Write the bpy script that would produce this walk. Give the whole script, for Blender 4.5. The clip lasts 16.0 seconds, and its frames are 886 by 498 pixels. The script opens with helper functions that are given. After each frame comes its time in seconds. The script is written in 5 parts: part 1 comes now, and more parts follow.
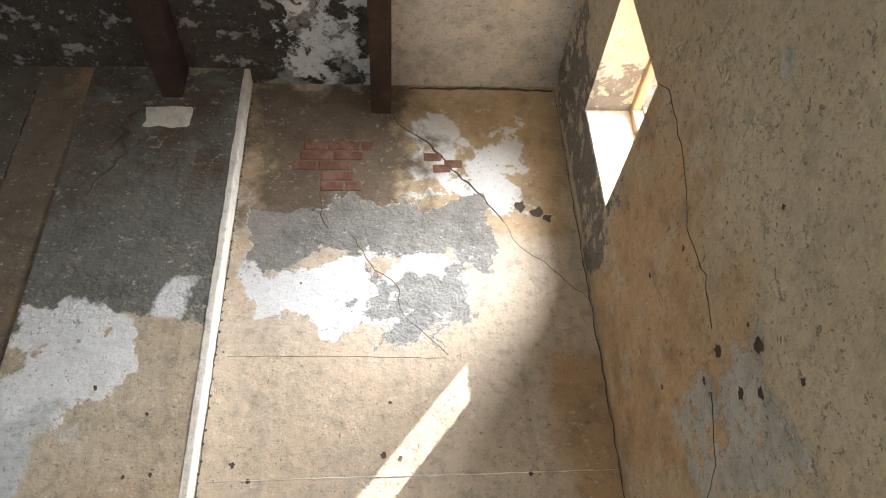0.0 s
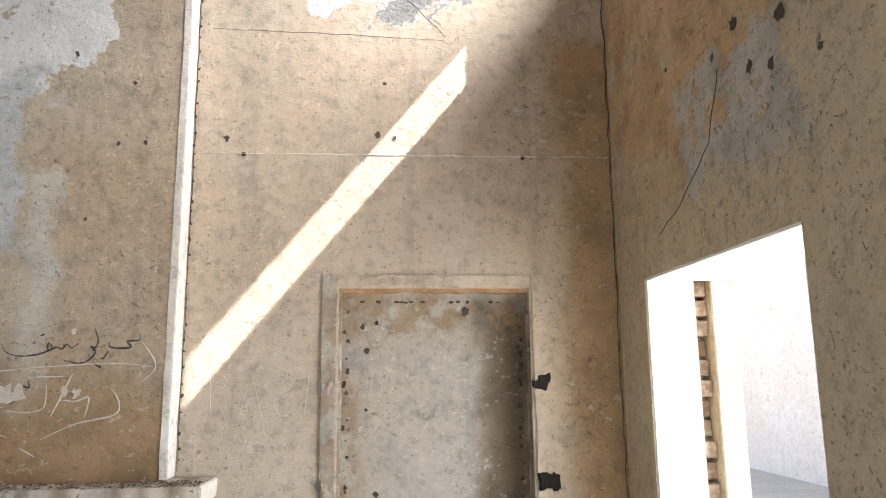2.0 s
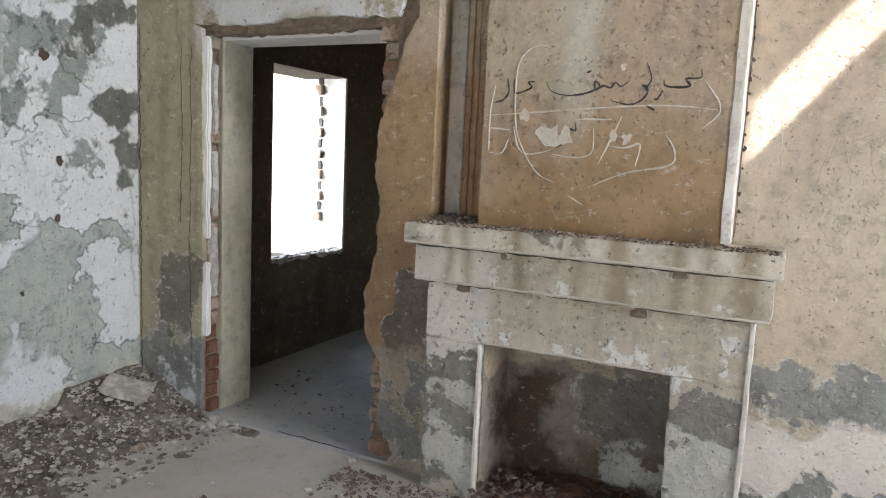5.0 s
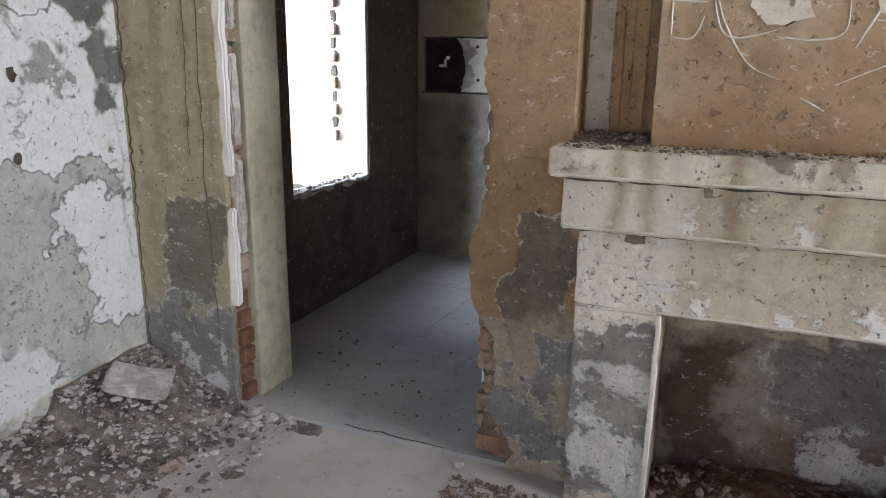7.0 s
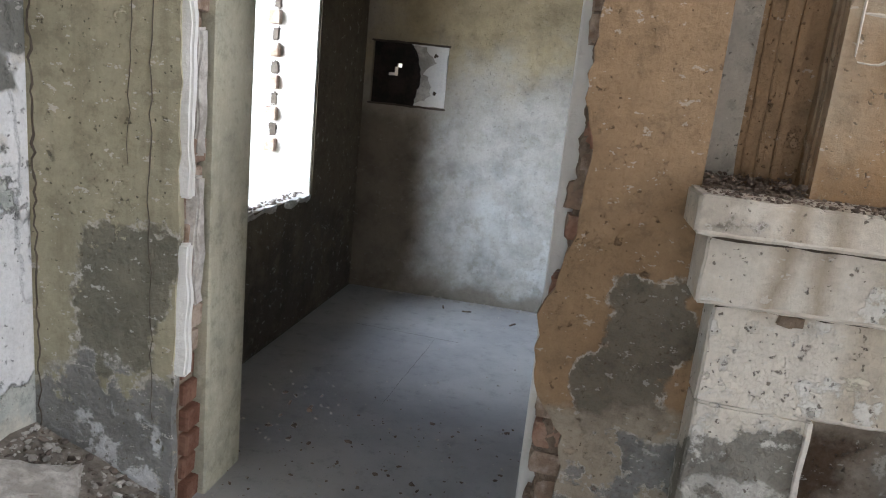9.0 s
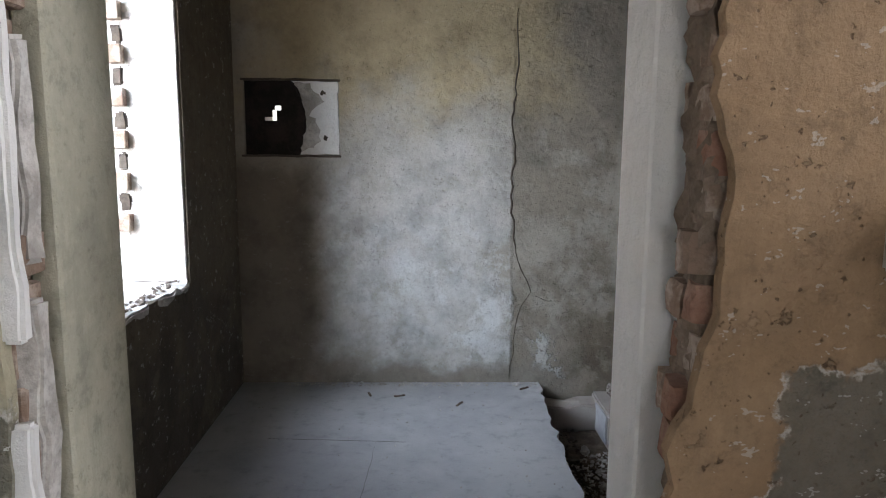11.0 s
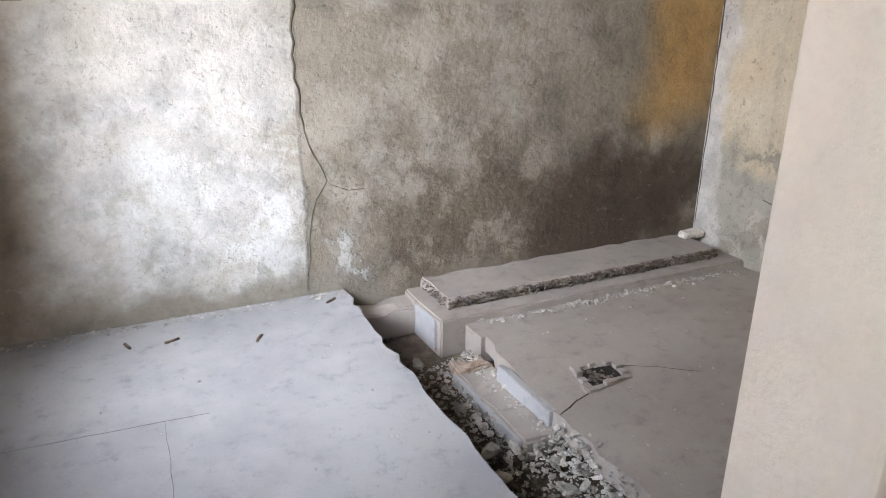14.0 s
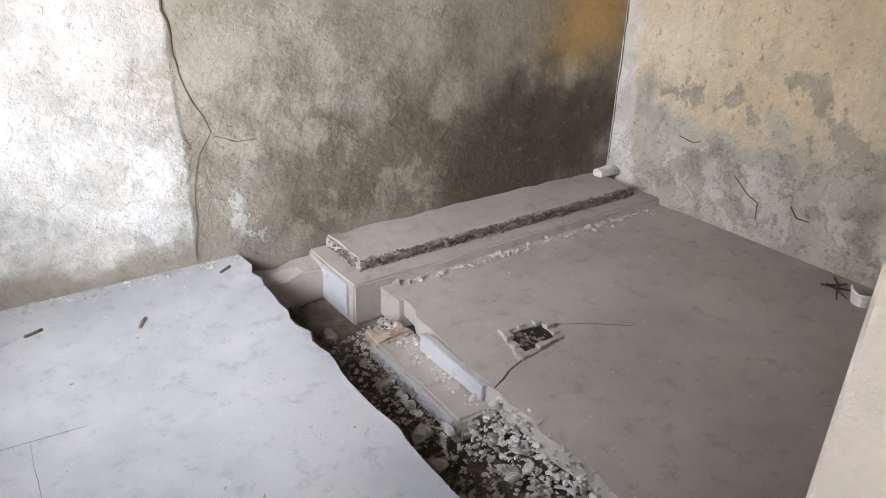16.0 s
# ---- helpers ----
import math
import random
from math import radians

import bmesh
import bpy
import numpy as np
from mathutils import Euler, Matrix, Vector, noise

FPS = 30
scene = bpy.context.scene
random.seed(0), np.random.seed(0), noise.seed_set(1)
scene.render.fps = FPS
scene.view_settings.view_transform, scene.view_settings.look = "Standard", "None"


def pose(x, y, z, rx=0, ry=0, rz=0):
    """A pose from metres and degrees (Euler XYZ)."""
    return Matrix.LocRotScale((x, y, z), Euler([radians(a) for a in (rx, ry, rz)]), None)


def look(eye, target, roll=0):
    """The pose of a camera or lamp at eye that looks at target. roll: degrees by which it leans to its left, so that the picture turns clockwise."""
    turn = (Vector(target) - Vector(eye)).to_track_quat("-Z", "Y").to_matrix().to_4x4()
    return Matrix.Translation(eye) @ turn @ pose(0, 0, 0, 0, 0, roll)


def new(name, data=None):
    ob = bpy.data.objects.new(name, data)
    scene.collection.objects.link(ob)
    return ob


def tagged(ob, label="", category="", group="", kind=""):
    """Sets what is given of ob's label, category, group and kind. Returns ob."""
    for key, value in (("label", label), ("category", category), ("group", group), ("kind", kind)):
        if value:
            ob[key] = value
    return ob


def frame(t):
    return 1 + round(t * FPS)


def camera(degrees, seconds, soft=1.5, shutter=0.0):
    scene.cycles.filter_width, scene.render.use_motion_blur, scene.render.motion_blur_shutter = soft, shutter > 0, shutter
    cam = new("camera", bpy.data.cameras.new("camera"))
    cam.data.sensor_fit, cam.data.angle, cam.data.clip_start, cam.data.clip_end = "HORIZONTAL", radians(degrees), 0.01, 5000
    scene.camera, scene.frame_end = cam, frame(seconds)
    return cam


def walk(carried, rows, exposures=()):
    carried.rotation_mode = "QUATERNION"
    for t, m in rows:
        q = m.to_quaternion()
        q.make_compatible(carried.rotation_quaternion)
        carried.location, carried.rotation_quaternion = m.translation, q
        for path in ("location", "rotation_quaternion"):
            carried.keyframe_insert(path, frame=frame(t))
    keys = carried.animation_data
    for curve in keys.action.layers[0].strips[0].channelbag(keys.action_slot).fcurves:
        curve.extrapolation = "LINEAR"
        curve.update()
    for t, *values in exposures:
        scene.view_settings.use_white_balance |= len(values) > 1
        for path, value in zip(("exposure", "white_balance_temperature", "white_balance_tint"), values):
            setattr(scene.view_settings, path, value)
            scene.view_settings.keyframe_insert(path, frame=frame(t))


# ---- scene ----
EXPOSURES = [(0.0, 1.76, 6600, 11), (0.7, 1.74, 6600, 11), (1.5, 1.86, 6600, 13), (2.0, 1.80, 6600, 14), (2.6, 1.66, 6600, 14), (3.0, 1.54, 6600, 14), (4.0, 1.75, 6500, 13), (7.0, 1.92, 6500, 15), (8.5, 1.98, 6500, 16), (11.0, 1.88, 6500, 18), (12.2, 1.78, 6500, 21), (12.6, 2.35, 6600, 22), (13.0, 3.1, 6800, 22), (13.5, 3.25, 6900, 22), (14.0, 3.25, 7100, 22), (16.0, 3.36, 7300, 22)]
cam = camera(64.12, 16.0, soft=1.1)
ROWS = [
    (0.0, 0.000, -0.000, 1.855, 122.55, 2.43, -3.51),
    (0.5, 0.002, 0.031, 1.824, 117.02, 1.99, -5.58),
    (1.0, 0.013, 0.073, 1.791, 112.26, 1.58, -6.12),
    (1.5, 0.012, 0.108, 1.757, 107.31, 0.87, -5.88),
    (2.0, -0.014, 0.141, 1.695, 100.19, 0.63, -4.92),
    (2.5, -0.049, 0.171, 1.627, 90.52, 1.21, 0.34),
    (3.0, -0.086, 0.269, 1.580, 85.64, 0.95, 7.49),
    (3.5, -0.116, 0.354, 1.557, 83.88, -1.18, 17.64),
    (4.0, -0.258, 0.447, 1.526, 81.94, -2.52, 24.11),
    (4.5, -0.518, 0.547, 1.528, 83.38, -2.95, 26.36),
    (7.0, -1.819, 1.295, 1.479, 75.24, -0.65, 22.05),
    (7.5, -2.028, 1.426, 1.447, 75.15, -1.92, 20.20),
    (8.0, -2.251, 1.549, 1.465, 76.44, -1.01, 18.50),
    (8.5, -2.441, 1.639, 1.444, 76.86, -3.30, 14.77),
    (10.8, -3.007, 2.466, 1.337, 80.57, -1.96, 0.95),
    (11.0, -3.053, 2.527, 1.344, 81.34, -0.42, -1.32),
    (11.5, -3.165, 2.683, 1.345, 81.18, 0.49, -6.07),
    (12.0, -3.223, 2.861, 1.319, 78.81, -0.35, -8.58),
    (12.5, -3.246, 3.085, 1.338, 76.32, -0.13, -11.26),
    (13.0, -3.258, 3.219, 1.333, 73.48, -1.11, -14.68),
    (13.5, -3.312, 3.361, 1.313, 71.92, -1.24, -21.37),
    (14.0, -3.345, 3.445, 1.289, 70.25, -0.70, -26.08),
    (14.5, -3.339, 3.531, 1.276, 68.11, -0.86, -28.67),
    (15.0, -3.292, 3.635, 1.261, 66.12, -0.96, -30.29),
    (15.5, -3.245, 3.719, 1.277, 66.02, -1.88, -31.74),
    (16.0, -3.258, 3.773, 1.284, 64.54, -1.63, -35.11),
]
walk(cam, [(t, pose(*row)) for t, *row in ROWS], EXPOSURES)

# ---- daylight ----
SUN_WAY = Vector((-1.53, 1.0, -1.84)).normalized()
world = bpy.data.worlds.new("sky")
scene.world = world
world.use_nodes = True
wn = world.node_tree
sky = wn.nodes.new("ShaderNodeTexSky")
sky.sky_type = "NISHITA"
sky.sun_disc = False
sky.sun_elevation = math.asin(-SUN_WAY.z)
sky.sun_rotation = math.atan2(-SUN_WAY.x, -SUN_WAY.y)
sky.dust_density = 2.0
wn.links.new(sky.outputs[0], wn.nodes["Background"].inputs[0])
wn.nodes["Background"].inputs[1].default_value = 0.15
sun = new("sun", bpy.data.lights.new("sun", "SUN"))
sun.data.energy = 5.0
sun.data.angle = radians(0.5)
sun.data.color = (1.0, 0.985, 0.955)
sun.matrix_world = look((8, -6, 12), Vector((8, -6, 12)) + SUN_WAY)



def sky_lamp(at, way, width, height, watts, colour=(0.86, 0.94, 1.0), spread=180):
    """The sky's light in a window opening, brightest from the side that way names."""
    lamp = new("sky_light", bpy.data.lights.new("sky_light", "AREA"))
    lamp.data.shape, lamp.data.size, lamp.data.size_y, lamp.data.spread = "RECTANGLE", width, height, radians(spread)
    lamp.data.energy, lamp.data.color = watts, colour
    lamp.matrix_world = look(at, Vector(at) + Vector(way))


sky_lamp((1.70, 2.74, 1.44), (-1, -0.12, 0.0), 1.28, 1.41, 20, spread=130)
sky_lamp((1.98, 2.25, 4.90), (-1.2, 0.8, -0.95), 1.1, 0.8, 46, (0.95, 0.97, 1.0), 110)
sky_lamp((-4.74, 4.78, 1.62), (1, 0.72, -0.50), 1.1, 1.3, 12.5, (0.74, 0.88, 1.0), 94)
# Fill light at two unseen openings added in the south wall.
sky_lamp((-2.65, -2.63, 1.2), (0, 1, 0), 1.3, 2.4, 7)
sky_lamp((-0.25, -2.63, 1.5), (0, 1, 0), 1.3, 1.8, 6)


# ---- materials ----
def nodes_of(name):
    m = bpy.data.materials.new(name)
    m.use_nodes = True
    nt = m.node_tree
    return m, nt, nt.nodes["Principled BSDF"]


def math_node(nt, op, a, b=None, clamp=False):
    n = nt.nodes.new("ShaderNodeMath")
    n.operation, n.use_clamp = op, clamp
    for k, v in enumerate((a, b)):
        if v is None:
            continue
        if isinstance(v, (int, float)):
            n.inputs[k].default_value = v
        else:
            nt.links.new(v, n.inputs[k])
    return n.outputs[0]


def noise_node(nt, vec, scale, detail=6.0, rough=0.6, out=0, stretch=None):
    if stretch:
        mp = nt.nodes.new("ShaderNodeMapping")
        mp.inputs["Scale"].default_value = stretch
        nt.links.new(vec, mp.inputs[0])
        vec = mp.outputs[0]
    n = nt.nodes.new("ShaderNodeTexNoise")
    n.inputs["Scale"].default_value = scale
    n.inputs["Detail"].default_value = detail
    n.inputs["Roughness"].default_value = rough
    nt.links.new(vec, n.inputs["Vector"])
    return n.outputs[out]


def ramp(nt, val, lo, hi, to0=0.0, to1=1.0):
    n = nt.nodes.new("ShaderNodeMapRange")
    n.interpolation_type = "SMOOTHSTEP"
    nt.links.new(val, n.inputs[0])
    for k, v in zip((1, 2, 3, 4), (lo, hi, to0, to1)):
        n.inputs[k].default_value = v
    return n.outputs[0]


def mix(nt, fac, a, b, kind="MIX"):
    n = nt.nodes.new("ShaderNodeMix")
    n.data_type, n.blend_type = "RGBA", kind
    for sock, v in ((n.inputs[0], fac), (n.inputs[6], a), (n.inputs[7], b)):
        if isinstance(v, (int, float)):
            sock.default_value = v
        elif isinstance(v, tuple):
            sock.default_value = (*v, 1)
        else:
            nt.links.new(v, sock)
    return n.outputs[2]


def bump(nt, bsdf, height, strength=0.6, dist=0.01):
    b = nt.nodes.new("ShaderNodeBump")
    b.inputs["Strength"].default_value = strength
    b.inputs["Distance"].default_value = dist
    nt.links.new(height, b.inputs["Height"])
    nt.links.new(b.outputs[0], bsdf.inputs["Normal"])


def position(nt, random_shift=False):
    g = nt.nodes.new("ShaderNodeNewGeometry")
    if not random_shift:
        return g.outputs["Position"]
    o = nt.nodes.new("ShaderNodeObjectInfo")
    a = nt.nodes.new("ShaderNodeVectorMath")
    nt.links.new(g.outputs["Position"], a.inputs[0])
    s = math_node(nt, "MULTIPLY", o.outputs["Random"], 50.0)
    nt.links.new(s, a.inputs[1])
    return a.outputs[0]


def box_mask(nt, p, axis, u, v, amp, soft, scale, seed):
    """Mask of a region u0..u1 along one axis and z0..z1 in height, with a ragged outline."""
    off = nt.nodes.new("ShaderNodeVectorMath")
    off.operation = "ADD"
    nt.links.new(p, off.inputs[0])
    off.inputs[1].default_value = (seed * 7.3, seed * 3.1, seed * 5.7)
    nz = noise_node(nt, off.outputs[0], scale * 0.75, 12, 0.62, out=1)
    w = nt.nodes.new("ShaderNodeVectorMath")
    w.operation = "MULTIPLY_ADD"
    nt.links.new(nz, w.inputs[0])
    w.inputs[1].default_value = (amp * 5.6,) * 3
    w.inputs[2].default_value = (-amp * 2.8,) * 3
    a = nt.nodes.new("ShaderNodeVectorMath")
    nt.links.new(w.outputs[0], a.inputs[0])
    nt.links.new(p, a.inputs[1])
    sep = nt.nodes.new("ShaderNodeSeparateXYZ")
    nt.links.new(a.outputs[0], sep.inputs[0])
    ds = []
    for ax, (lo, hi) in ((axis, u), ("z", v)):
        c = math_node(nt, "SUBTRACT", sep.outputs["xyz".index(ax)], (lo + hi) / 2)
        ds.append(math_node(nt, "SUBTRACT", math_node(nt, "ABSOLUTE", c), (hi - lo) / 2))
    return ramp(nt, math_node(nt, "MAXIMUM", *ds), soft, -soft)


def plaster(name, base, other, layers=(), axis="x", streak=0.35, grain=0.5, rough=0.9, spots=0.5, place=(1, 0, 1, 0.11), blotch=8, mottle=0.60):
    """Old limewashed plaster. layers: (colour, (u0, u1), (z0, z1), raggedness, softness, cover, relief)."""
    m, nt, bsdf = nodes_of(name)
    p = position(nt)
    big = noise_node(nt, p, 0.9, 5)
    mid = noise_node(nt, p, 5.0, 8, 0.65)
    fine = noise_node(nt, p, 60.0, 6, 0.7)
    col = mix(nt, ramp(nt, big, 0.35, 0.65), base, other)
    dark = tuple(c * 0.62 for c in base)
    col = mix(nt, math_node(nt, "MULTIPLY", ramp(nt, mid, 0.48, 0.72), min(0.6, mottle * 1.5)), col, dark)
    run = noise_node(nt, p, 2.2, 5, 0.6, stretch=(5, 5, 0.35))
    col = mix(nt, math_node(nt, "MULTIPLY", ramp(nt, run, 0.5, 0.75), streak), col, tuple(c * 0.5 for c in base))
    mott = noise_node(nt, p, 17.0, 9, 0.72)
    col = mix(nt, math_node(nt, "MULTIPLY", ramp(nt, mott, 0.50, 0.64), mottle), col, tuple(c * 0.55 for c in base))
    col = mix(nt, math_node(nt, "MULTIPLY", ramp(nt, mott, 0.48, 0.34), 0.30), col, tuple(min(0.85, c * 1.28) for c in base))
    high = math_node(nt, "ADD", math_node(nt, "MULTIPLY", mid, 0.6), math_node(nt, "MULTIPLY", mott, 0.22))
    lumps = noise_node(nt, p, 26.0, 6, 0.6)
    for k, (colour, u, v, amp, soft, cover, relief) in enumerate(layers):
        u, v = [q * place[0] + place[1] for q in u], [q * place[2] + place[3] for q in v]
        f = box_mask(nt, p, axis, u, v, amp, soft, 2.2 + 0.7 * (k % 3), k + 1)
        if cover < 1:
            nz = noise_node(nt, p, (3.2 + (k * 1.7) % 4) * (1 if blotch > 5 else 0.55), blotch, 0.66 if blotch > 5 else 0.52)
            f = math_node(nt, "MULTIPLY", f, ramp(nt, nz, 0.62 - 0.3 * cover, 0.66 - 0.3 * cover + soft * 0.4))
        c2 = mix(nt, ramp(nt, mid, 0.40, 0.75), colour, tuple(c * (0.86 if min(colour) > 0.6 else 0.62) for c in colour))
        c2 = mix(nt, math_node(nt, "MULTIPLY", ramp(nt, mott, 0.50, 0.68), 0.14 if min(colour) > 0.6 else 0.75 * mottle), c2, tuple(c * 0.5 for c in colour))
        if relief < -0.25:
            high = math_node(nt, "ADD", high, math_node(nt, "MULTIPLY", f, math_node(nt, "MULTIPLY", lumps, 0.8)))
        col = mix(nt, f, col, c2)
        if relief < -0.25:
            rim = math_node(nt, "MULTIPLY", math_node(nt, "MULTIPLY", ramp(nt, f, 0.02, 0.4), ramp(nt, f, 0.98, 0.6)), ramp(nt, lumps, 0.42, 0.60))
            col = mix(nt, math_node(nt, "MULTIPLY", rim, 0.6), col, (0.74, 0.71, 0.66))
        high = math_node(nt, "ADD", high, math_node(nt, "MULTIPLY", f, relief))
    chips = ramp(nt, noise_node(nt, p, 24.0, 4, 0.7), 0.64, 0.68)
    col = mix(nt, math_node(nt, "MULTIPLY", chips, spots), col, tuple(c * 0.38 for c in base))
    nicks = ramp(nt, noise_node(nt, p, 58.0, 2, 0.5), 0.68, 0.71)
    col = mix(nt, math_node(nt, "MULTIPLY", nicks, min(1.0, spots * 1.3)), col, tuple(c * 0.3 for c in base))
    lift = ramp(nt, noise_node(nt, p, 2.6, 5, 0.6), 0.50, 0.62)
    peel = ramp(nt, noise_node(nt, p, 11.0, 10, 0.75, stretch=(1, 1, 1.3)), 0.575, 0.60)
    col = mix(nt, math_node(nt, "MULTIPLY", math_node(nt, "MULTIPLY", lift, peel), spots * 0.9), col, tuple(min(0.82, c * 1.35 + 0.06) for c in base))
    flecks = ramp(nt, noise_node(nt, p, 19.0, 3, 0.8, stretch=(1, 1, 1.6)), 0.635, 0.655)
    col = mix(nt, math_node(nt, "MULTIPLY", flecks, spots * 0.7), col, (0.72, 0.70, 0.66))
    col = mix(nt, math_node(nt, "MULTIPLY", ramp(nt, fine, 0.35, 0.75), grain * 0.45), col, tuple(c * 0.55 for c in base))
    nt.links.new(col, bsdf.inputs["Base Color"])
    bsdf.inputs["Roughness"].default_value = rough
    bsdf.inputs["Specular IOR Level"].default_value = 0.25
    high = math_node(nt, "ADD", high, math_node(nt, "MULTIPLY", fine, 0.04 + 0.05 * grain))
    high = math_node(nt, "SUBTRACT", high, math_node(nt, "MULTIPLY", chips, 0.5 * min(1.0, spots * 2)))
    high = math_node(nt, "SUBTRACT", high, math_node(nt, "MULTIPLY", nicks, 0.25 * min(1.0, spots * 2)))
    high = math_node(nt, "ADD", high, math_node(nt, "MULTIPLY", math_node(nt, "MULTIPLY", lift, peel), 0.18 * min(1.0, spots * 2)))
    bump(nt, bsdf, high, 1.0, 0.032)
    return m


def rough_mat(name, a, b, scale=8.0, fine=70.0, rough=0.95, dist=0.01, shift=True, metal=0.0, contrast=(0.38, 0.66)):
    m, nt, bsdf = nodes_of(name)
    p = position(nt, shift)
    n1 = noise_node(nt, p, scale, 8, 0.65)
    n2 = noise_node(nt, p, fine, 5, 0.7)
    col = mix(nt, ramp(nt, n1, *contrast), a, b)
    col = mix(nt, math_node(nt, "MULTIPLY", ramp(nt, n2, 0.45, 0.75), 0.5), col, tuple(c * 0.5 for c in a))
    nt.links.new(col, bsdf.inputs["Base Color"])
    bsdf.inputs["Roughness"].default_value = rough
    bsdf.inputs["Metallic"].default_value = metal
    bsdf.inputs["Specular IOR Level"].default_value = 0.25
    bump(nt, bsdf, math_node(nt, "ADD", n1, math_node(nt, "MULTIPLY", n2, 0.35)), 0.8, dist)
    return m


CREAM, OCHRE, GREY, WHITE = (0.58, 0.50, 0.40), (0.50, 0.38, 0.24), (0.30, 0.30, 0.29), (0.74, 0.75, 0.76)
BROWN, SILL_SHADE = (0.34, 0.21, 0.11), (0.10, 0.085, 0.07)
M_NORTH = plaster("limewash_north", CREAM, (0.55, 0.44, 0.33), [
    (OCHRE, (-1.0, 1.3), (4.3, 5.6), 0.25, 0.10, 1, 0.0),
    (WHITE, (0.1, 1.0), (4.55, 5.2), 0.30, 0.03, 0.7, 0.1),
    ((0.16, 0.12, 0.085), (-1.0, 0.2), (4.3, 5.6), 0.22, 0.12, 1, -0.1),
    ((0.255, 0.25, 0.235), (-1.0, 0.62), (4.02, 4.55), 0.22, 0.02, 1, -0.5),
    (WHITE, (-0.85, 0.5), (3.62, 4.05), 0.22, 0.02, 1, -0.2),
    (GREY, (-0.1, 0.4), (3.55, 4.05), 0.22, 0.02, 0.75, -0.5),
    (GREY, (-0.95, 1.3), (0.42, 0.60), 0.16, 0.02, 0.8, -0.4),
    ((0.74, 0.68, 0.61), (-0.95, 0.9), (-0.2, 0.42), 0.14, 0.03, 1, 0.2),
    (GREY, (-0.95, 1.3), (-0.2, 0.22), 0.20, 0.02, 0.65, -0.4),
    ((0.80, 0.79, 0.77), (-0.95, 1.3), (-0.3, 0.16), 0.16, 0.02, 0.6, 0.2),
    # Ochre stain by the corner, deepened to carry the window's penumbra.
    ((0.46, 0.31, 0.175), (0.93, 1.35), (0.55, 3.4), 0.06, 0.10, 1, 0),
    (BROWN, (0.72, 1.3), (0.18, 0.62), 0.12, 0.12, 1, -0.2),
    ((0.17, 0.14, 0.11), (0.93, 1.3), (0.46, 0.62), 0.09, 0.03, 1, -0.2),
    ((0.76, 0.74, 0.71), (0.5, 1.3), (-0.2, 0.26), 0.14, 0.012, 0.42, 0.2)])
M_BREAST = plaster("limewash_breast", (0.50, 0.43, 0.33), (0.47, 0.36, 0.25), [
    ((0.175, 0.175, 0.158), (-2.1, -0.9), (3.55, 5.6), 0.16, 0.02, 1, -0.3),
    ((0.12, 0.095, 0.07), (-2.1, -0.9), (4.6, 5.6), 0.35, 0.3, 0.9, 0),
    (WHITE, (-2.1, -1.5), (3.0, 3.6), 0.22, 0.03, 1, 0.1),
    ((0.55, 0.57, 0.58), (-2.1, -1.65), (2.1, 3.1), 0.18, 0.05, 1, 0.1),
    (WHITE, (-1.35, -1.12), (3.62, 3.85), 0.10, 0.02, 1, 0.1),
    ((0.62, 0.58, 0.50), (-1.72, -1.58), (1.2, 2.6), 0.05, 0.05, 1, 0.1),
    ((0.42, 0.28, 0.165), (-2.1, -0.9), (0.9, 1.62), 0.14, 0.2, 1, 0),
    (BROWN, (-2.1, -0.9), (0.9, 1.2), 0.10, 0.12, 0.9, 0)])
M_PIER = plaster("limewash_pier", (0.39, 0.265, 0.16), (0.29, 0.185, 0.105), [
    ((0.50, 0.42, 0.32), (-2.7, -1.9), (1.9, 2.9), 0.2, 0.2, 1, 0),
    # Upper pier lies unlit; that dark is painted in here.
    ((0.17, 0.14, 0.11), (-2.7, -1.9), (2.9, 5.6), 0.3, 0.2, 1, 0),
    ((0.22, 0.195, 0.155), (-2.42, -2.24), (0.46, 0.92), 0.09, 0.012, 1, -0.5),
    ((0.44, 0.38, 0.30), (-2.7, -2.2), (-0.1, 0.52), 0.12, 0.03, 1, 0.1),
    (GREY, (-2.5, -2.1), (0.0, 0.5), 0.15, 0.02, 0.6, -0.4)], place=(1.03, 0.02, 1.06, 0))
M_DOORSIDE = plaster("limewash_doorside", (0.46, 0.42, 0.30), (0.40, 0.37, 0.26), [
    (WHITE, (-3.72, -2.3), (2.0, 2.9), 0.2, 0.1, 0.8, 0.1),
    # High part darkened in colour to match the unlit pier beside it.
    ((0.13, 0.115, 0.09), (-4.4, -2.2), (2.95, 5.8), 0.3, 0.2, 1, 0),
    ((0.24, 0.23, 0.18), (-3.95, -3.68), (0.40, 0.85), 0.12, 0.02, 1, -0.5),
    (GREY, (-4.2, -3.6), (-0.2, 0.42), 0.15, 0.03, 0.8, -0.4),
    (WHITE, (-4.0, -3.6), (0.0, 0.35), 0.15, 0.02, 0.5, 0.1)], streak=0.7, spots=0.9, place=(1.03, 0.02, 1.06, 0))
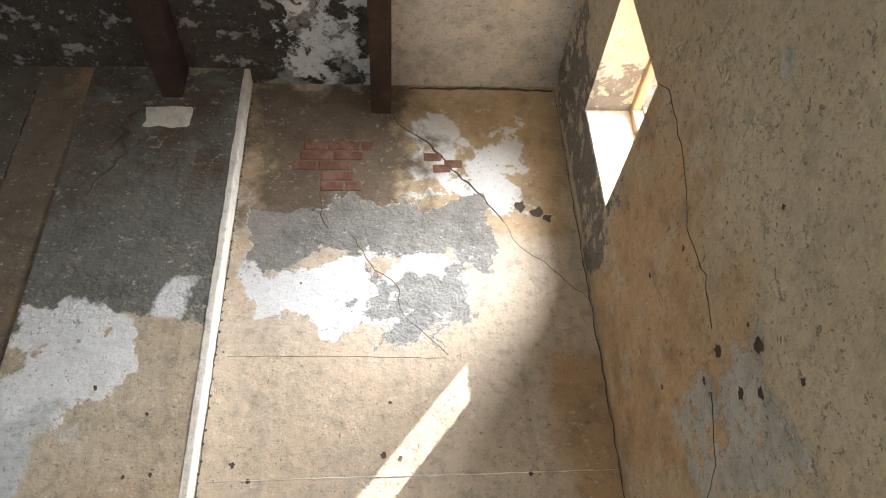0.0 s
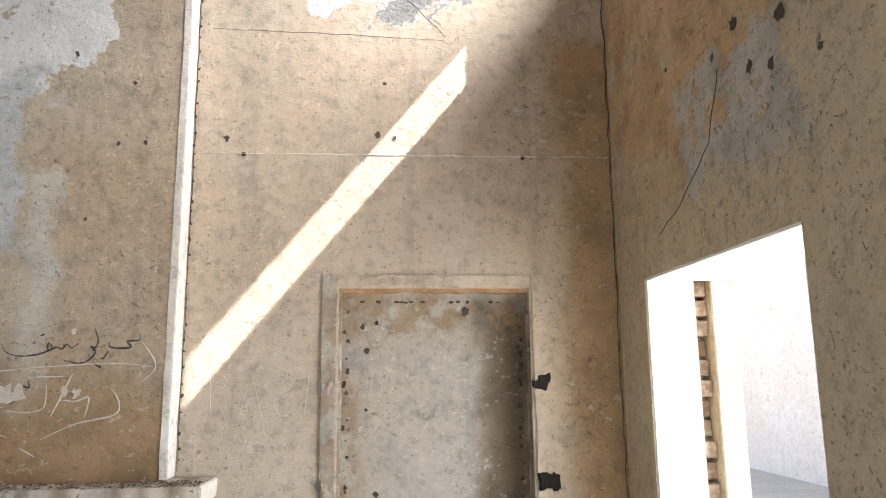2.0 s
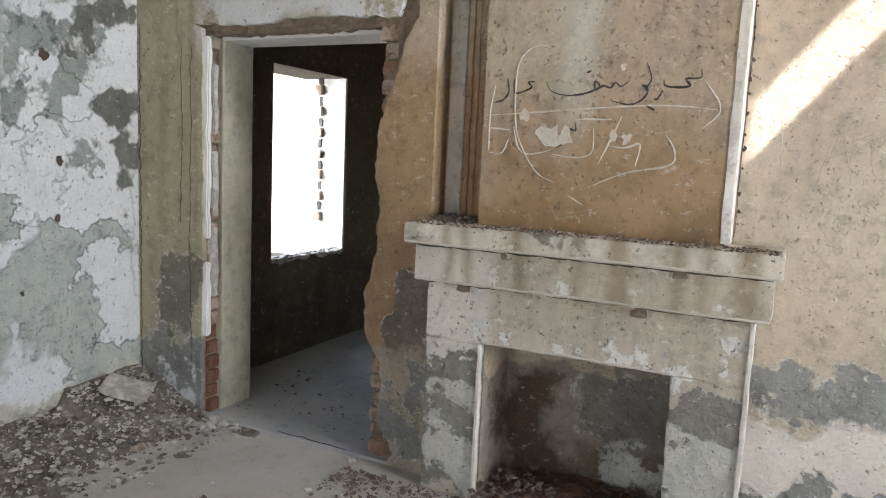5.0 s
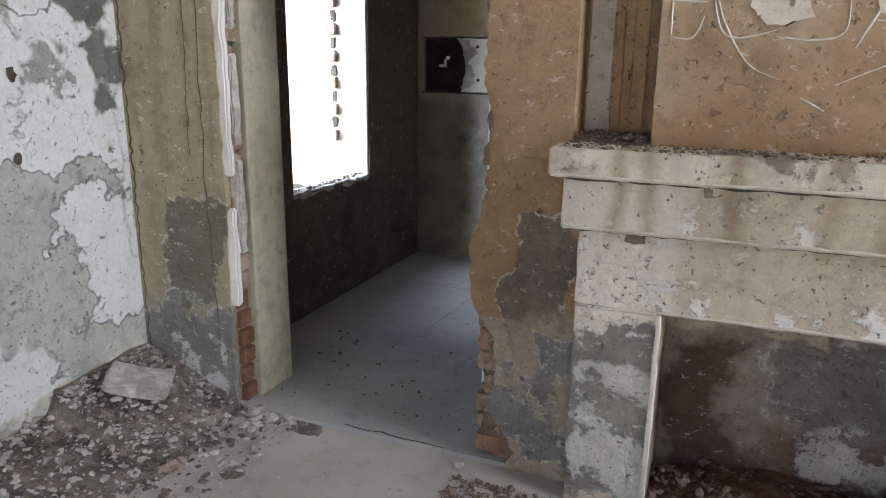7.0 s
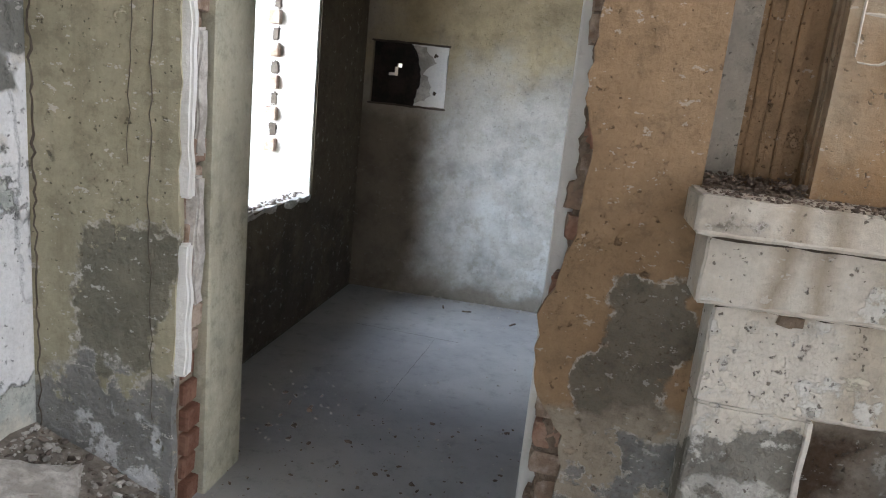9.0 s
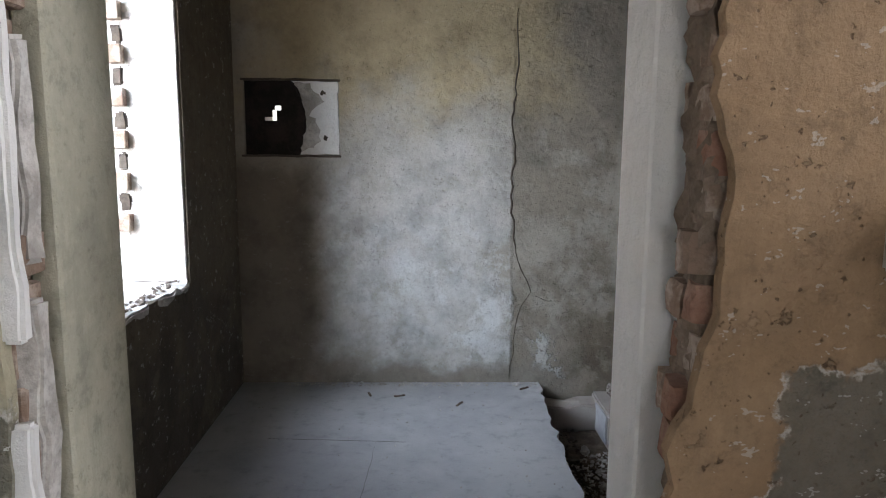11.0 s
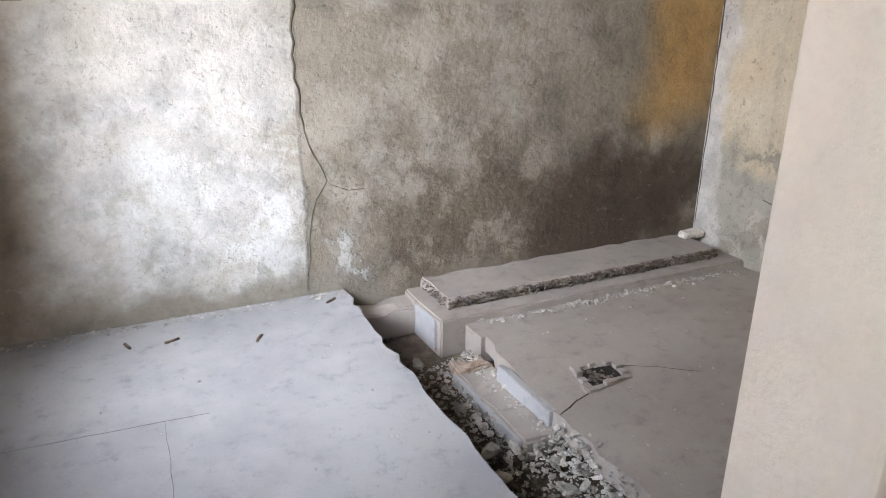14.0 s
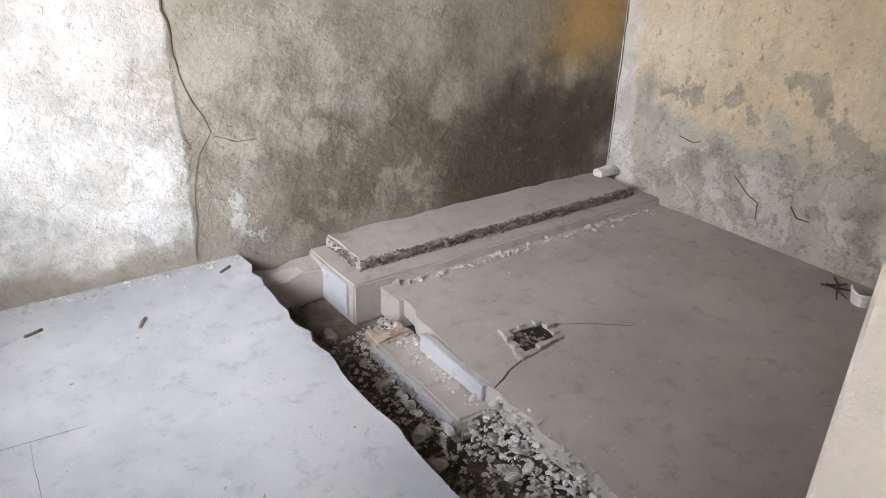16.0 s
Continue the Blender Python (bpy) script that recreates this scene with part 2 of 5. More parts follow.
M_WEST = plaster("limewash_west", (0.42, 0.455, 0.43), (0.48, 0.50, 0.46), [
    ((0.80, 0.82, 0.83), (-2.5, 3.0), (1.5, 5.6), 0.30, 0.012, 0.62, 0.5),
    (WHITE, (2.75, 3.6), (1.02, 5.6), 0.26, 0.010, 1, 0.5),
    ((0.36, 0.39, 0.37), (2.3, 3.25), (1.35, 4.0), 0.30, 0.012, 0.45, -0.3),
    (WHITE, (3.05, 3.42), (0.42, 0.74), 0.22, 0.010, 1, 0.5),
    (WHITE, (3.38, 3.5), (0.62, 1.4), 0.05, 0.010, 1, 0.4),
    (WHITE, (-2.0, 2.9), (0.1, 1.1), 0.30, 0.012, 0.16, 0.5),
    ((0.20, 0.20, 0.18), (2.0, 3.6), (1.1, 2.4), 0.2, 0.015, 0.16, -0.3),
    ((0.62, 0.60, 0.52), (-2.5, 3.6), (-0.3, 0.22), 0.15, 0.03, 0.45, 0.1)], axis="y", streak=0.1, place=(1.06, 0, 1.07, 0), blotch=4)
M_EAST = plaster("limewash_east", (0.64, 0.55, 0.40), (0.58, 0.46, 0.30), [
    ((0.60, 0.40, 0.23), (2.2, 3.8), (2.4, 4.1), 0.35, 0.25, 0.9, 0.0),
    ((0.24, 0.21, 0.18), (2.9, 3.8), (4.0, 5.6), 0.3, 0.05, 0.7, -0.3),
    ((0.56, 0.53, 0.47), (2.0, 2.9), (2.3, 2.75), 0.15, 0.04, 0.7, 0.1)], axis="y")
M_BACK = plaster("limewash_back_room", (0.30, 0.265, 0.21), (0.38, 0.345, 0.28), [
    # Pale plaster left of the crack, brightened in colour where window light pools.
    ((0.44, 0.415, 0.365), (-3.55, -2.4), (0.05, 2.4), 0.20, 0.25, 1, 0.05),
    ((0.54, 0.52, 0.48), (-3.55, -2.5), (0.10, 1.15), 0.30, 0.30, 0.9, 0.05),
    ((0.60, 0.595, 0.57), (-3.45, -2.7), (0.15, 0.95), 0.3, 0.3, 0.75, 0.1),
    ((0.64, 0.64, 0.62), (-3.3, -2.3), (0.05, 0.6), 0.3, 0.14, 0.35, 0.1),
    ((0.285, 0.25, 0.20), (-2.566, -0.3), (-0.2, 4.0), 0.012, 0.012, 1, -0.15),
    ((0.37, 0.335, 0.28), (-2.54, -1.3), (0.30, 1.4), 0.30, 0.16, 0.6, 0.05),
    ((0.44, 0.41, 0.35), (-1.0, -0.6), (0.42, 0.62), 0.16, 0.08, 0.6, 0.05),
    ((0.30, 0.27, 0.225), (-3.6, -2.2), (-0.2, 0.085), 0.10, 0.06, 1, 0),
    ((0.56, 0.55, 0.52), (-2.50, -2.32), (0.06, 0.24), 0.14, 0.012, 0.30, 0.2),
    # Dark left edge: the window jamb's shadow painted into the plaster.
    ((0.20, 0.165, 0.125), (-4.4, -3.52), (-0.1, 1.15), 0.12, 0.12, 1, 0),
    ((0.44, 0.36, 0.22), (-3.9, -2.4), (1.5, 4.0), 0.2, 0.2, 1, 0),
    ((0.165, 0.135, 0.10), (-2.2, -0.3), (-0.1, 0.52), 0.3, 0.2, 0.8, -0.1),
    ((0.46, 0.29, 0.12), (-0.8, -0.3), (0.66, 4.0), 0.12, 0.16, 1, 0),
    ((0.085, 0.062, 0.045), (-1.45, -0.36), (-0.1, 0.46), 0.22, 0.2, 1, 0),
    ((0.54, 0.53, 0.50), (-2.45, -2.25), (0.08, 0.25), 0.15, 0.05, 0.5, 0.2)], streak=0.2, spots=0.12, grain=0.3, mottle=0.28, place=(1.05, 0.115, 1.07, 0))
M_BACK_EAST = plaster("limewash_back_east", (0.60, 0.54, 0.42), (0.56, 0.46, 0.32), [
    ((0.42, 0.40, 0.34), (3.9, 6.1), (-0.2, 0.45), 0.2, 0.08, 1, 0.1),
    ((0.50, 0.47, 0.42), (3.9, 6.1), (-0.2, 0.24), 0.2, 0.03, 0.45, 0.15),
    ((0.36, 0.33, 0.27), (3.9, 5.8), (-0.2, 0.6), 0.2, 0.10, 0.4, 0.1),
    ((0.64, 0.62, 0.58), (5.9, 6.1), (-0.1, 2.0), 0.08, 0.03, 1, 0.1)], axis="y", spots=0.25, mottle=0.28, place=(1.068, -0.095, 1.07, 0))
# Shade of the window wall is in its colour: dark base, darker band below.
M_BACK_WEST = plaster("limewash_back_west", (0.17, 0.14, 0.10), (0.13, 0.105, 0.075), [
    (SILL_SHADE, (3.9, 6.1), (-0.2, 0.5), 0.25, 0.2, 0.8, 0)], axis="y", place=(1.068, -0.095, 1.07, 0))
M_PLAIN = plaster("limewash_plain", (0.52, 0.46, 0.36), (0.46, 0.40, 0.30))
M_REVEAL = plaster("limewash_reveal", (0.83, 0.825, 0.80), (0.80, 0.79, 0.755), spots=0.02, streak=0.06, grain=0.12, mottle=0.08)
# Left door reveal: olive tint, darkened to carry its backlit shade.
M_REVEAL_OLIVE_SHADED = plaster("limewash_reveal_olive_shaded", (0.50, 0.485, 0.38), (0.43, 0.42, 0.33), spots=0.08, streak=0.4, grain=0.25)
M_STRIP = plaster("strip_lime", (0.52, 0.50, 0.46), (0.40, 0.36, 0.30), streak=0.7, spots=0.6)
M_WHITEWASH = plaster("whitewash", (0.78, 0.74, 0.68), (0.72, 0.66, 0.58), spots=0.3, streak=0.1, grain=0.2)
M_MANTEL = plaster("mantel_plaster", (0.60, 0.53, 0.43), (0.52, 0.46, 0.37), [
    ((0.74, 0.69, 0.61), (-2.4, -1.93), (0.45, 1.15), 0.05, 0.03, 1, 0),
    ((0.72, 0.66, 0.57), (-2.4, -0.7), (1.02, 1.3), 0.03, 0.02, 0.85, 0),
    ((0.29, 0.275, 0.24), (-2.4, -0.7), (-0.1, 0.50), 0.13, 0.012, 1, -0.3),
    ((0.66, 0.64, 0.59), (-2.3, -0.8), (-0.1, 0.36), 0.14, 0.012, 0.62, 0.15),
    ((0.78, 0.76, 0.71), (-2.3, -0.8), (0.50, 0.98), 0.14, 0.012, 0.22, 0.1),
    ((0.31, 0.28, 0.23), (-2.3, -0.8), (1.06, 1.30), 0.05, 0.012, 0.25, -0.3)]
    + [((0.42, 0.34, 0.25), (x, x + w), (0.84, 1.30), 0.03, 0.03, 0.9, 0) for x, w in ((-2.13, 0.035), (-2.05, 0.03), (-1.83, 0.06), (-1.55, 0.04), (-1.42, 0.09), (-1.18, 0.05), (-1.05, 0.03), (-0.95, 0.08))], streak=0.5, spots=0.7)
M_FIREBOX = plaster("firebox_soot", (0.40, 0.355, 0.30), (0.31, 0.26, 0.21), [
    ((0.27, 0.25, 0.22), (-1.62, -1.1), (0.20, 0.52), 0.14, 0.02, 1, -0.3),
    ((0.58, 0.49, 0.37), (-2.1, -1.45), (0.535, 0.8), 0.07, 0.012, 1, 0.2),
    ((0.11, 0.07, 0.045), (-1.92, -1.62), (-0.1, 0.50), 0.14, 0.06, 1, 0),
    ((0.20, 0.145, 0.10), (-1.62, -1.1), (0.12, 0.24), 0.16, 0.05, 0.8, 0),
    ((0.66, 0.63, 0.57), (-1.50, -1.12), (0.02, 0.20), 0.12, 0.015, 0.5, 0.2),
    ((0.075, 0.05, 0.038), (-2.0, -1.1), (-0.2, 0.05), 0.12, 0.08, 1, 0)], place=(1, 0, 1, 0.02))
M_RUST = rough_mat("stained_edge", (0.36, 0.20, 0.10), (0.48, 0.33, 0.20), 8.0)
M_NICHE = plaster("niche_cement", (0.50, 0.46, 0.40), (0.46, 0.41, 0.34), [
    (BROWN, (-0.25, 0.75), (0.6, 0.75), 0.15, 0.1, 0.6, 0),
    # Right band: shadow of the recess side, painted on the cement.
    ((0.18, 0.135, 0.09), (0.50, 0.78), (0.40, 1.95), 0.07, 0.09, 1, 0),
    ((0.36, 0.25, 0.15), (-0.3, 0.75), (1.84, 2.0), 0.15, 0.1, 0.7, 0),
    ((0.36, 0.27, 0.18), (-0.3, -0.12), (0.5, 2.0), 0.15, 0.12, 0.7, 0)], streak=0.3)
M_CEIL = plaster("ceiling_lime", (0.06, 0.05, 0.04), (0.09, 0.075, 0.06), [
    # Pale section by the window: its brighter light is put into the colour.
    ((0.62, 0.57, 0.50), (-0.1, 1.3), (5.0, 6.0), 0.05, 0.01, 1, 0.3),
    (WHITE, (-0.75, -0.15), (5.0, 6.0), 0.25, 0.015, 0.55, 0.3),
    ((0.34, 0.33, 0.31), (-4.2, -0.15), (5.0, 6.0), 0.3, 0.012, 0.24, 0.3)])
M_BRICK = rough_mat("fired_brick", (0.16, 0.075, 0.05), (0.25, 0.14, 0.10), 9.0)
M_BRICK_DUSTY = rough_mat("dusty_brick", (0.27, 0.19, 0.14), (0.47, 0.38, 0.31), 11.0, dist=0.015, contrast=(0.42, 0.58))
M_BRICK_CRUST = rough_mat("crusted_brick", (0.30, 0.16, 0.11), (0.42, 0.28, 0.21), 11.0, dist=0.015)
M_CORE = rough_mat("mud_mortar", (0.20, 0.15, 0.11), (0.32, 0.25, 0.19), 12.0, dist=0.03)
M_WOOD = rough_mat("old_beam_wood", (0.035, 0.022, 0.016), (0.07, 0.042, 0.03), 5.0, rough=0.8)
M_FRAME = rough_mat("window_wood", (0.42, 0.27, 0.15), (0.50, 0.36, 0.22), 6.0, rough=0.7)
M_RUBBLE = rough_mat("rubble_dust", (0.15, 0.13, 0.11), (0.32, 0.29, 0.25), 10.0, dist=0.02)
M_STONE = rough_mat("plaster_rubble", (0.38, 0.355, 0.32), (0.62, 0.60, 0.56), 14.0)
M_DARKSTONE = rough_mat("dark_rubble", (0.11, 0.09, 0.075), (0.24, 0.20, 0.17), 14.0)
M_ASH = rough_mat("burnt_earth", (0.13, 0.065, 0.042), (0.22, 0.13, 0.09), 16.0, dist=0.02)
M_DEBRIS = rough_mat("mantel_debris", (0.12, 0.09, 0.07), (0.26, 0.20, 0.16), 20.0)
M_VOID = rough_mat("crack_shadow", (0.07, 0.055, 0.042), (0.11, 0.09, 0.07), 10.0)
M_INK = rough_mat("charcoal_ink", (0.05, 0.045, 0.045), (0.08, 0.07, 0.065), 10.0)
M_SCRATCH = rough_mat("scratched_lime", (0.66, 0.62, 0.55), (0.60, 0.54, 0.46), 10.0)
# Flat black put in for the unlit depth of holes.
M_HOLE_BLACK = rough_mat("hole_black", (0.02, 0.017, 0.014), (0.04, 0.03, 0.025), 10.0)
M_SUBSOIL = rough_mat("dark_subsoil", (0.14, 0.11, 0.085), (0.25, 0.20, 0.16), 14.0, dist=0.03, shift=False)
M_EARTH = rough_mat("outside_earth", (0.52, 0.45, 0.35), (0.60, 0.54, 0.44), 0.6, 9.0, dist=0.05, shift=False)


def cement_floor(name, a, b, crack_scale=0.5):
    m, nt, bsdf = nodes_of(name)
    p = position(nt)
    n1 = noise_node(nt, p, 1.6, 7, 0.6)
    n2 = noise_node(nt, p, 12.0, 8, 0.7)
    n3 = noise_node(nt, p, 90.0, 4, 0.7)
    col = mix(nt, ramp(nt, n1, 0.35, 0.65), a, b)
    col = mix(nt, math_node(nt, "MULTIPLY", ramp(nt, n2, 0.52, 0.7), 0.45), col, tuple(c * 0.6 for c in a))
    col = mix(nt, math_node(nt, "MULTIPLY", ramp(nt, n3, 0.60, 0.72), 0.5), col, tuple(c * 0.5 for c in a))
    nt.links.new(col, bsdf.inputs["Base Color"])
    nt.links.new(ramp(nt, n2, 0.3, 0.7, 0.55, 0.9), bsdf.inputs["Roughness"])
    bsdf.inputs["Specular IOR Level"].default_value = 0.35
    bump(nt, bsdf, math_node(nt, "ADD", n2, math_node(nt, "MULTIPLY", n3, 0.3)), 0.5, 0.006)
    return m


M_FLOOR = cement_floor("dusty_cement", (0.44, 0.42, 0.38), (0.53, 0.50, 0.46))
M_SLAB = cement_floor("cement_slab", (0.36, 0.36, 0.37), (0.47, 0.47, 0.47))
M_SLAB_EAST = cement_floor("dusty_slab", (0.345, 0.305, 0.275), (0.42, 0.38, 0.34))


# ---- mesh helpers ----
def part(name, bm, material, parent=None, label=""):
    me = bpy.data.meshes.new(name)
    bmesh.ops.recalc_face_normals(bm, faces=bm.faces)
    bm.to_mesh(me)
    bm.free()
    me.materials.append(material)
    ob = new(name, me)
    if parent is not None:
        ob.parent = parent
    if label:
        ob["label"] = label
    return ob


def empty(name, at=(0, 0, 0)):
    ob = new(name)
    ob.location = at
    bpy.context.view_layer.update()
    return ob


def put(bm, verts, faces):
    vs = [bm.verts.new(v) for v in verts]
    for f in faces:
        bm.faces.new([vs[k] for k in f])
    return vs


def box(bm, x0, x1, y0, y1, z0, z1):
    return put(bm, [(x, y, z) for z in (z0, z1) for y in (y0, y1) for x in (x0, x1)],
               [(0, 2, 3, 1), (4, 5, 7, 6), (0, 1, 5, 4), (1, 3, 7, 5), (3, 2, 6, 7), (2, 0, 4, 6)])


def box_bm(*a, bevel=0.0, seg=1):
    bm = bmesh.new()
    box(bm, *a)
    if bevel:
        bmesh.ops.bevel(bm, geom=bm.edges[:], offset=bevel, segments=seg, affect="EDGES")
    return bm


def worn_box(x0, x1, y0, y1, z0, z1, step=0.05, rag=0.006, bevel=0.008, seed=0):
    """A box cut fine whose edges are rounded and chipped."""
    bm = box_bm(x0, x1, y0, y1, z0, z1, bevel=bevel, seg=2)
    lo, hi = (x0, y0, z0), (x1, y1, z1)
    for ax in range(3):
        n = int((hi[ax] - lo[ax]) / step)
        for k in range(1, n):
            co, no = [0, 0, 0], [0, 0, 0]
            co[ax], no[ax] = lo[ax] + (hi[ax] - lo[ax]) * k / n, 1
            bmesh.ops.bisect_plane(bm, geom=bm.verts[:] + bm.edges[:] + bm.faces[:], plane_co=co, plane_no=no)
    for v in bm.verts:
        near = sum(min(v.co[a] - lo[a], hi[a] - v.co[a]) < 0.02 for a in range(3))
        if near >= 2:
            n = noise.noise_vector(v.co * 14 + Vector((seed, 0, 0)))
            v.co += n * rag * 1.6
            c = Vector([(a + b) / 2 for a, b in zip(lo, hi)])
            bite = max(0, noise.noise(v.co * 7 + Vector((0, seed, 3))) - 0.25)
            v.co += (c - v.co).normalized() * bite * rag * 6
        else:
            v.co += noise.noise_vector(v.co * 5) * rag * 0.4
    return bm


def solid(bm, xs, ys, zs, empty_cells):
    """A block cut along xs, ys, zs; cells whose middle lies in one of the empty boxes are left open."""
    def full(i, j, k):
        if not (0 <= i < len(xs) - 1 and 0 <= j < len(ys) - 1 and 0 <= k < len(zs) - 1):
            return False
        c = ((xs[i] + xs[i + 1]) / 2, (ys[j] + ys[j + 1]) / 2, (zs[k] + zs[k + 1]) / 2)
        return not any(all(b[2 * a] < c[a] < b[2 * a + 1] for a in range(3)) for b in empty_cells)
    seen = {}

    def vert(i, j, k):
        if (i, j, k) not in seen:
            seen[i, j, k] = bm.verts.new((xs[i], ys[j], zs[k]))
        return seen[i, j, k]
    for i in range(len(xs) - 1):
        for j in range(len(ys) - 1):
            for k in range(len(zs) - 1):
                if not full(i, j, k):
                    continue
                for d, corners in (((-1, 0, 0), ((0, 0, 0), (0, 0, 1), (0, 1, 1), (0, 1, 0))), ((1, 0, 0), ((1, 0, 0), (1, 1, 0), (1, 1, 1), (1, 0, 1))),
                                   ((0, -1, 0), ((0, 0, 0), (1, 0, 0), (1, 0, 1), (0, 0, 1))), ((0, 1, 0), ((0, 1, 0), (0, 1, 1), (1, 1, 1), (1, 1, 0))),
                                   ((0, 0, -1), ((0, 0, 0), (0, 1, 0), (1, 1, 0), (1, 0, 0))), ((0, 0, 1), ((0, 0, 1), (1, 0, 1), (1, 1, 1), (0, 1, 1)))):
                    if not full(i + d[0], j + d[1], k + d[2]):
                        bm.faces.new([vert(i + a, j + b, k + c) for a, b, c in corners])


def wall(name, x, y, z, holes, material, label, kind="structure"):
    bm = bmesh.new()
    cuts = [sorted(set(r) | {h[2 * a + s] for h in holes for s in (0, 1) if r[0] < h[2 * a + s] < r[1]}) for a, r in enumerate((x, y, z))]
    solid(bm, *cuts, holes)
    return tagged(part(name, bm, material), label, "wall", kind=kind)


def sheet(outline, axis, at, thick):
    """A plate with the given outline in (u, z), standing across an axis, at..at+thick."""
    bm = bmesh.new()
    def co(u, z, d):
        return (u, at + d, z) if axis == "y" else (at + d, u, z) if axis == "x" else (u, z, at + d)
    f = [bm.verts.new(co(u, z, 0)) for u, z in outline]
    b = [bm.verts.new(co(u, z, thick)) for u, z in outline]
    bm.faces.new(f)
    bm.faces.new(b[::-1])
    n = len(f)
    for k in range(n):
        bm.faces.new((f[k], b[k], b[(k + 1) % n], f[(k + 1) % n]))
    bm.normal_update()
    bmesh.ops.triangulate(bm, faces=[fc for fc in bm.faces if len(fc.verts) > 4])
    return bm


def ragged(points, amp, step, rng):
    """A line through the points, broken into short uneven steps."""
    out = []
    for (u0, v0), (u1, v1) in zip(points, points[1:]):
        n = max(1, int(math.hypot(u1 - u0, v1 - v0) / step))
        for k in range(n):
            s = k / n
            j = amp if out else 0
            out.append((u0 + (u1 - u0) * s + rng.uniform(-j, j), v0 + (v1 - v0) * s + rng.uniform(-j, j) * 0.6))
    out.append(points[-1])
    return out


def ribbon(lines, axis, at, proud, width, rng, taper=True):
    """Thin raised strips along lines of (u, z) on a wall."""
    bm = bmesh.new()
    sgn = -1 if proud < 0 else 1
    for pts in lines:
        n = len(pts)
        rows = []
        for k, (u, z) in enumerate(pts):
            a, b = pts[max(0, k - 1)], pts[min(n - 1, k + 1)]
            d = Vector((b[0] - a[0], b[1] - a[1])).normalized() if a != b else Vector((1, 0))
            w = width * rng.uniform(0.6, 1.25) * ((0.35 + 0.65 * math.sin(math.pi * (k + 0.5) / n)) if taper else 1) / 2
            row = []
            for s, h in ((-1, 0), (0, 1), (1, 0)):
                p = (u - d.y * w * s, z + d.x * w * s)
                dd = at + proud * (1 if h else 0.0) - 0.001 * sgn * (1 - h)
                row.append(bm.verts.new((p[0], dd, p[1]) if axis == "y" else (dd, p[0], p[1]) if axis == "x" else (p[0], p[1], dd)))
            rows.append(row)
        for r0, r1 in zip(rows, rows[1:]):
            for s in (0, 1):
                bm.faces.new((r0[s], r0[s + 1], r1[s + 1], r1[s]))
    return bm


def stone_mesh(name, material, rng, flat=0.7, cuts=1):
    bm = bmesh.new()
    bmesh.ops.create_icosphere(bm, subdivisions=cuts, radius=1)
    s = rng.uniform(0, 99)
    for v in bm.verts:
        v.co *= 0.8 + 0.55 * noise.noise(v.co * 1.1 + Vector((s, s, s)))
        v.co.z *= flat
    me = bpy.data.meshes.new(name)
    bm.to_mesh(me)
    bm.free()
    me.materials.append(material)
    return me


def scatter(name, rng, count, place, size, material, label, cuts=1, flat=0.6):
    """Loose gravel, joined into one object."""
    verts, faces = [], []
    ico = bmesh.new()
    bmesh.ops.create_icosphere(ico, subdivisions=cuts, radius=1)
    ico.verts.ensure_lookup_table()
    base = [v.co.copy() for v in ico.verts]
    tri = [[v.index for v in f.verts] for f in ico.faces]
    ico.free()
    for _ in range(count):
        x, y, z = place(rng)
        r = size[0] * (size[1] / size[0]) ** (rng.random() ** 2.2)
        turn = Euler((rng.uniform(-0.5, 0.5), rng.uniform(-0.5, 0.5), rng.uniform(0, 6.3))).to_matrix()
        sc = Vector((rng.uniform(0.7, 1.3), rng.uniform(0.5, 1.0), rng.uniform(0.35, flat)))
        o = len(verts)
        sd = rng.uniform(0, 50)
        for c in base:
            q = c * (0.8 + 0.5 * noise.noise(c + Vector((sd, 0, sd))))
            q = turn @ Vector((q.x * sc.x, q.y * sc.y, q.z * sc.z)) * r
            verts.append((x + q.x, y + q.y, z + q.z + r * 0.18))
        faces += [[o + k for k in f] for f in tri]
    me = bpy.data.meshes.new(name)
    me.from_pydata(verts, [], faces)
    me.materials.append(material)
    return tagged(new(name, me), label, "rubble", kind="stuff")


# ---- structure: the tall room ----
XW, XE, YN, YB = -4.22, 1.22, 3.73, -2.2      # west, east, north faces, wall behind
YP, YR = 3.62, 3.97                           # door pier face, far face of the partition
ZC, YK, XK, XKE = 5.58, 6.04, -4.07, -0.36    # ceiling; back room: north, west and east faces
DOOR = (-3.64, -2.645, 2.0)
rng = random.Random(4)

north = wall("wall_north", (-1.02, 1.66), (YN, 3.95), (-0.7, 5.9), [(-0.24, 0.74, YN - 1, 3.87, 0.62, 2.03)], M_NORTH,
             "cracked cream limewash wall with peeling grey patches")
east = wall("wall_east", (XE, 1.66), (YB - 0.02, YN), (-0.7, 5.9), [(0, 9, 2.08, 3.36, 0.62, 2.03), (1.46, 1.54, 2.0, 3.50, 0.62, 2.07), (0, 9, 2.25, 3.22, 4.09, 4.85), (1.29, 9, 1.85, 3.22, 4.09, 4.85)], M_EAST,
            "ochre stained plaster wall with two window openings")
west = wall("wall_west", (-4.65, XW), (YB, YP), (-0.5, 5.9), [], M_WEST, "grey plaster wall with flaking white limewash")
south = wall("wall_south", (-4.65, 1.68), (YB - 0.44, YB), (-0.5, 5.9),
             [(-3.3, -2.0, -9, 9, 0.0, 2.4), (-0.9, 0.4, -9, 9, 0.6, 2.4)], M_PLAIN,
             "plain old plaster wall behind the entrance")
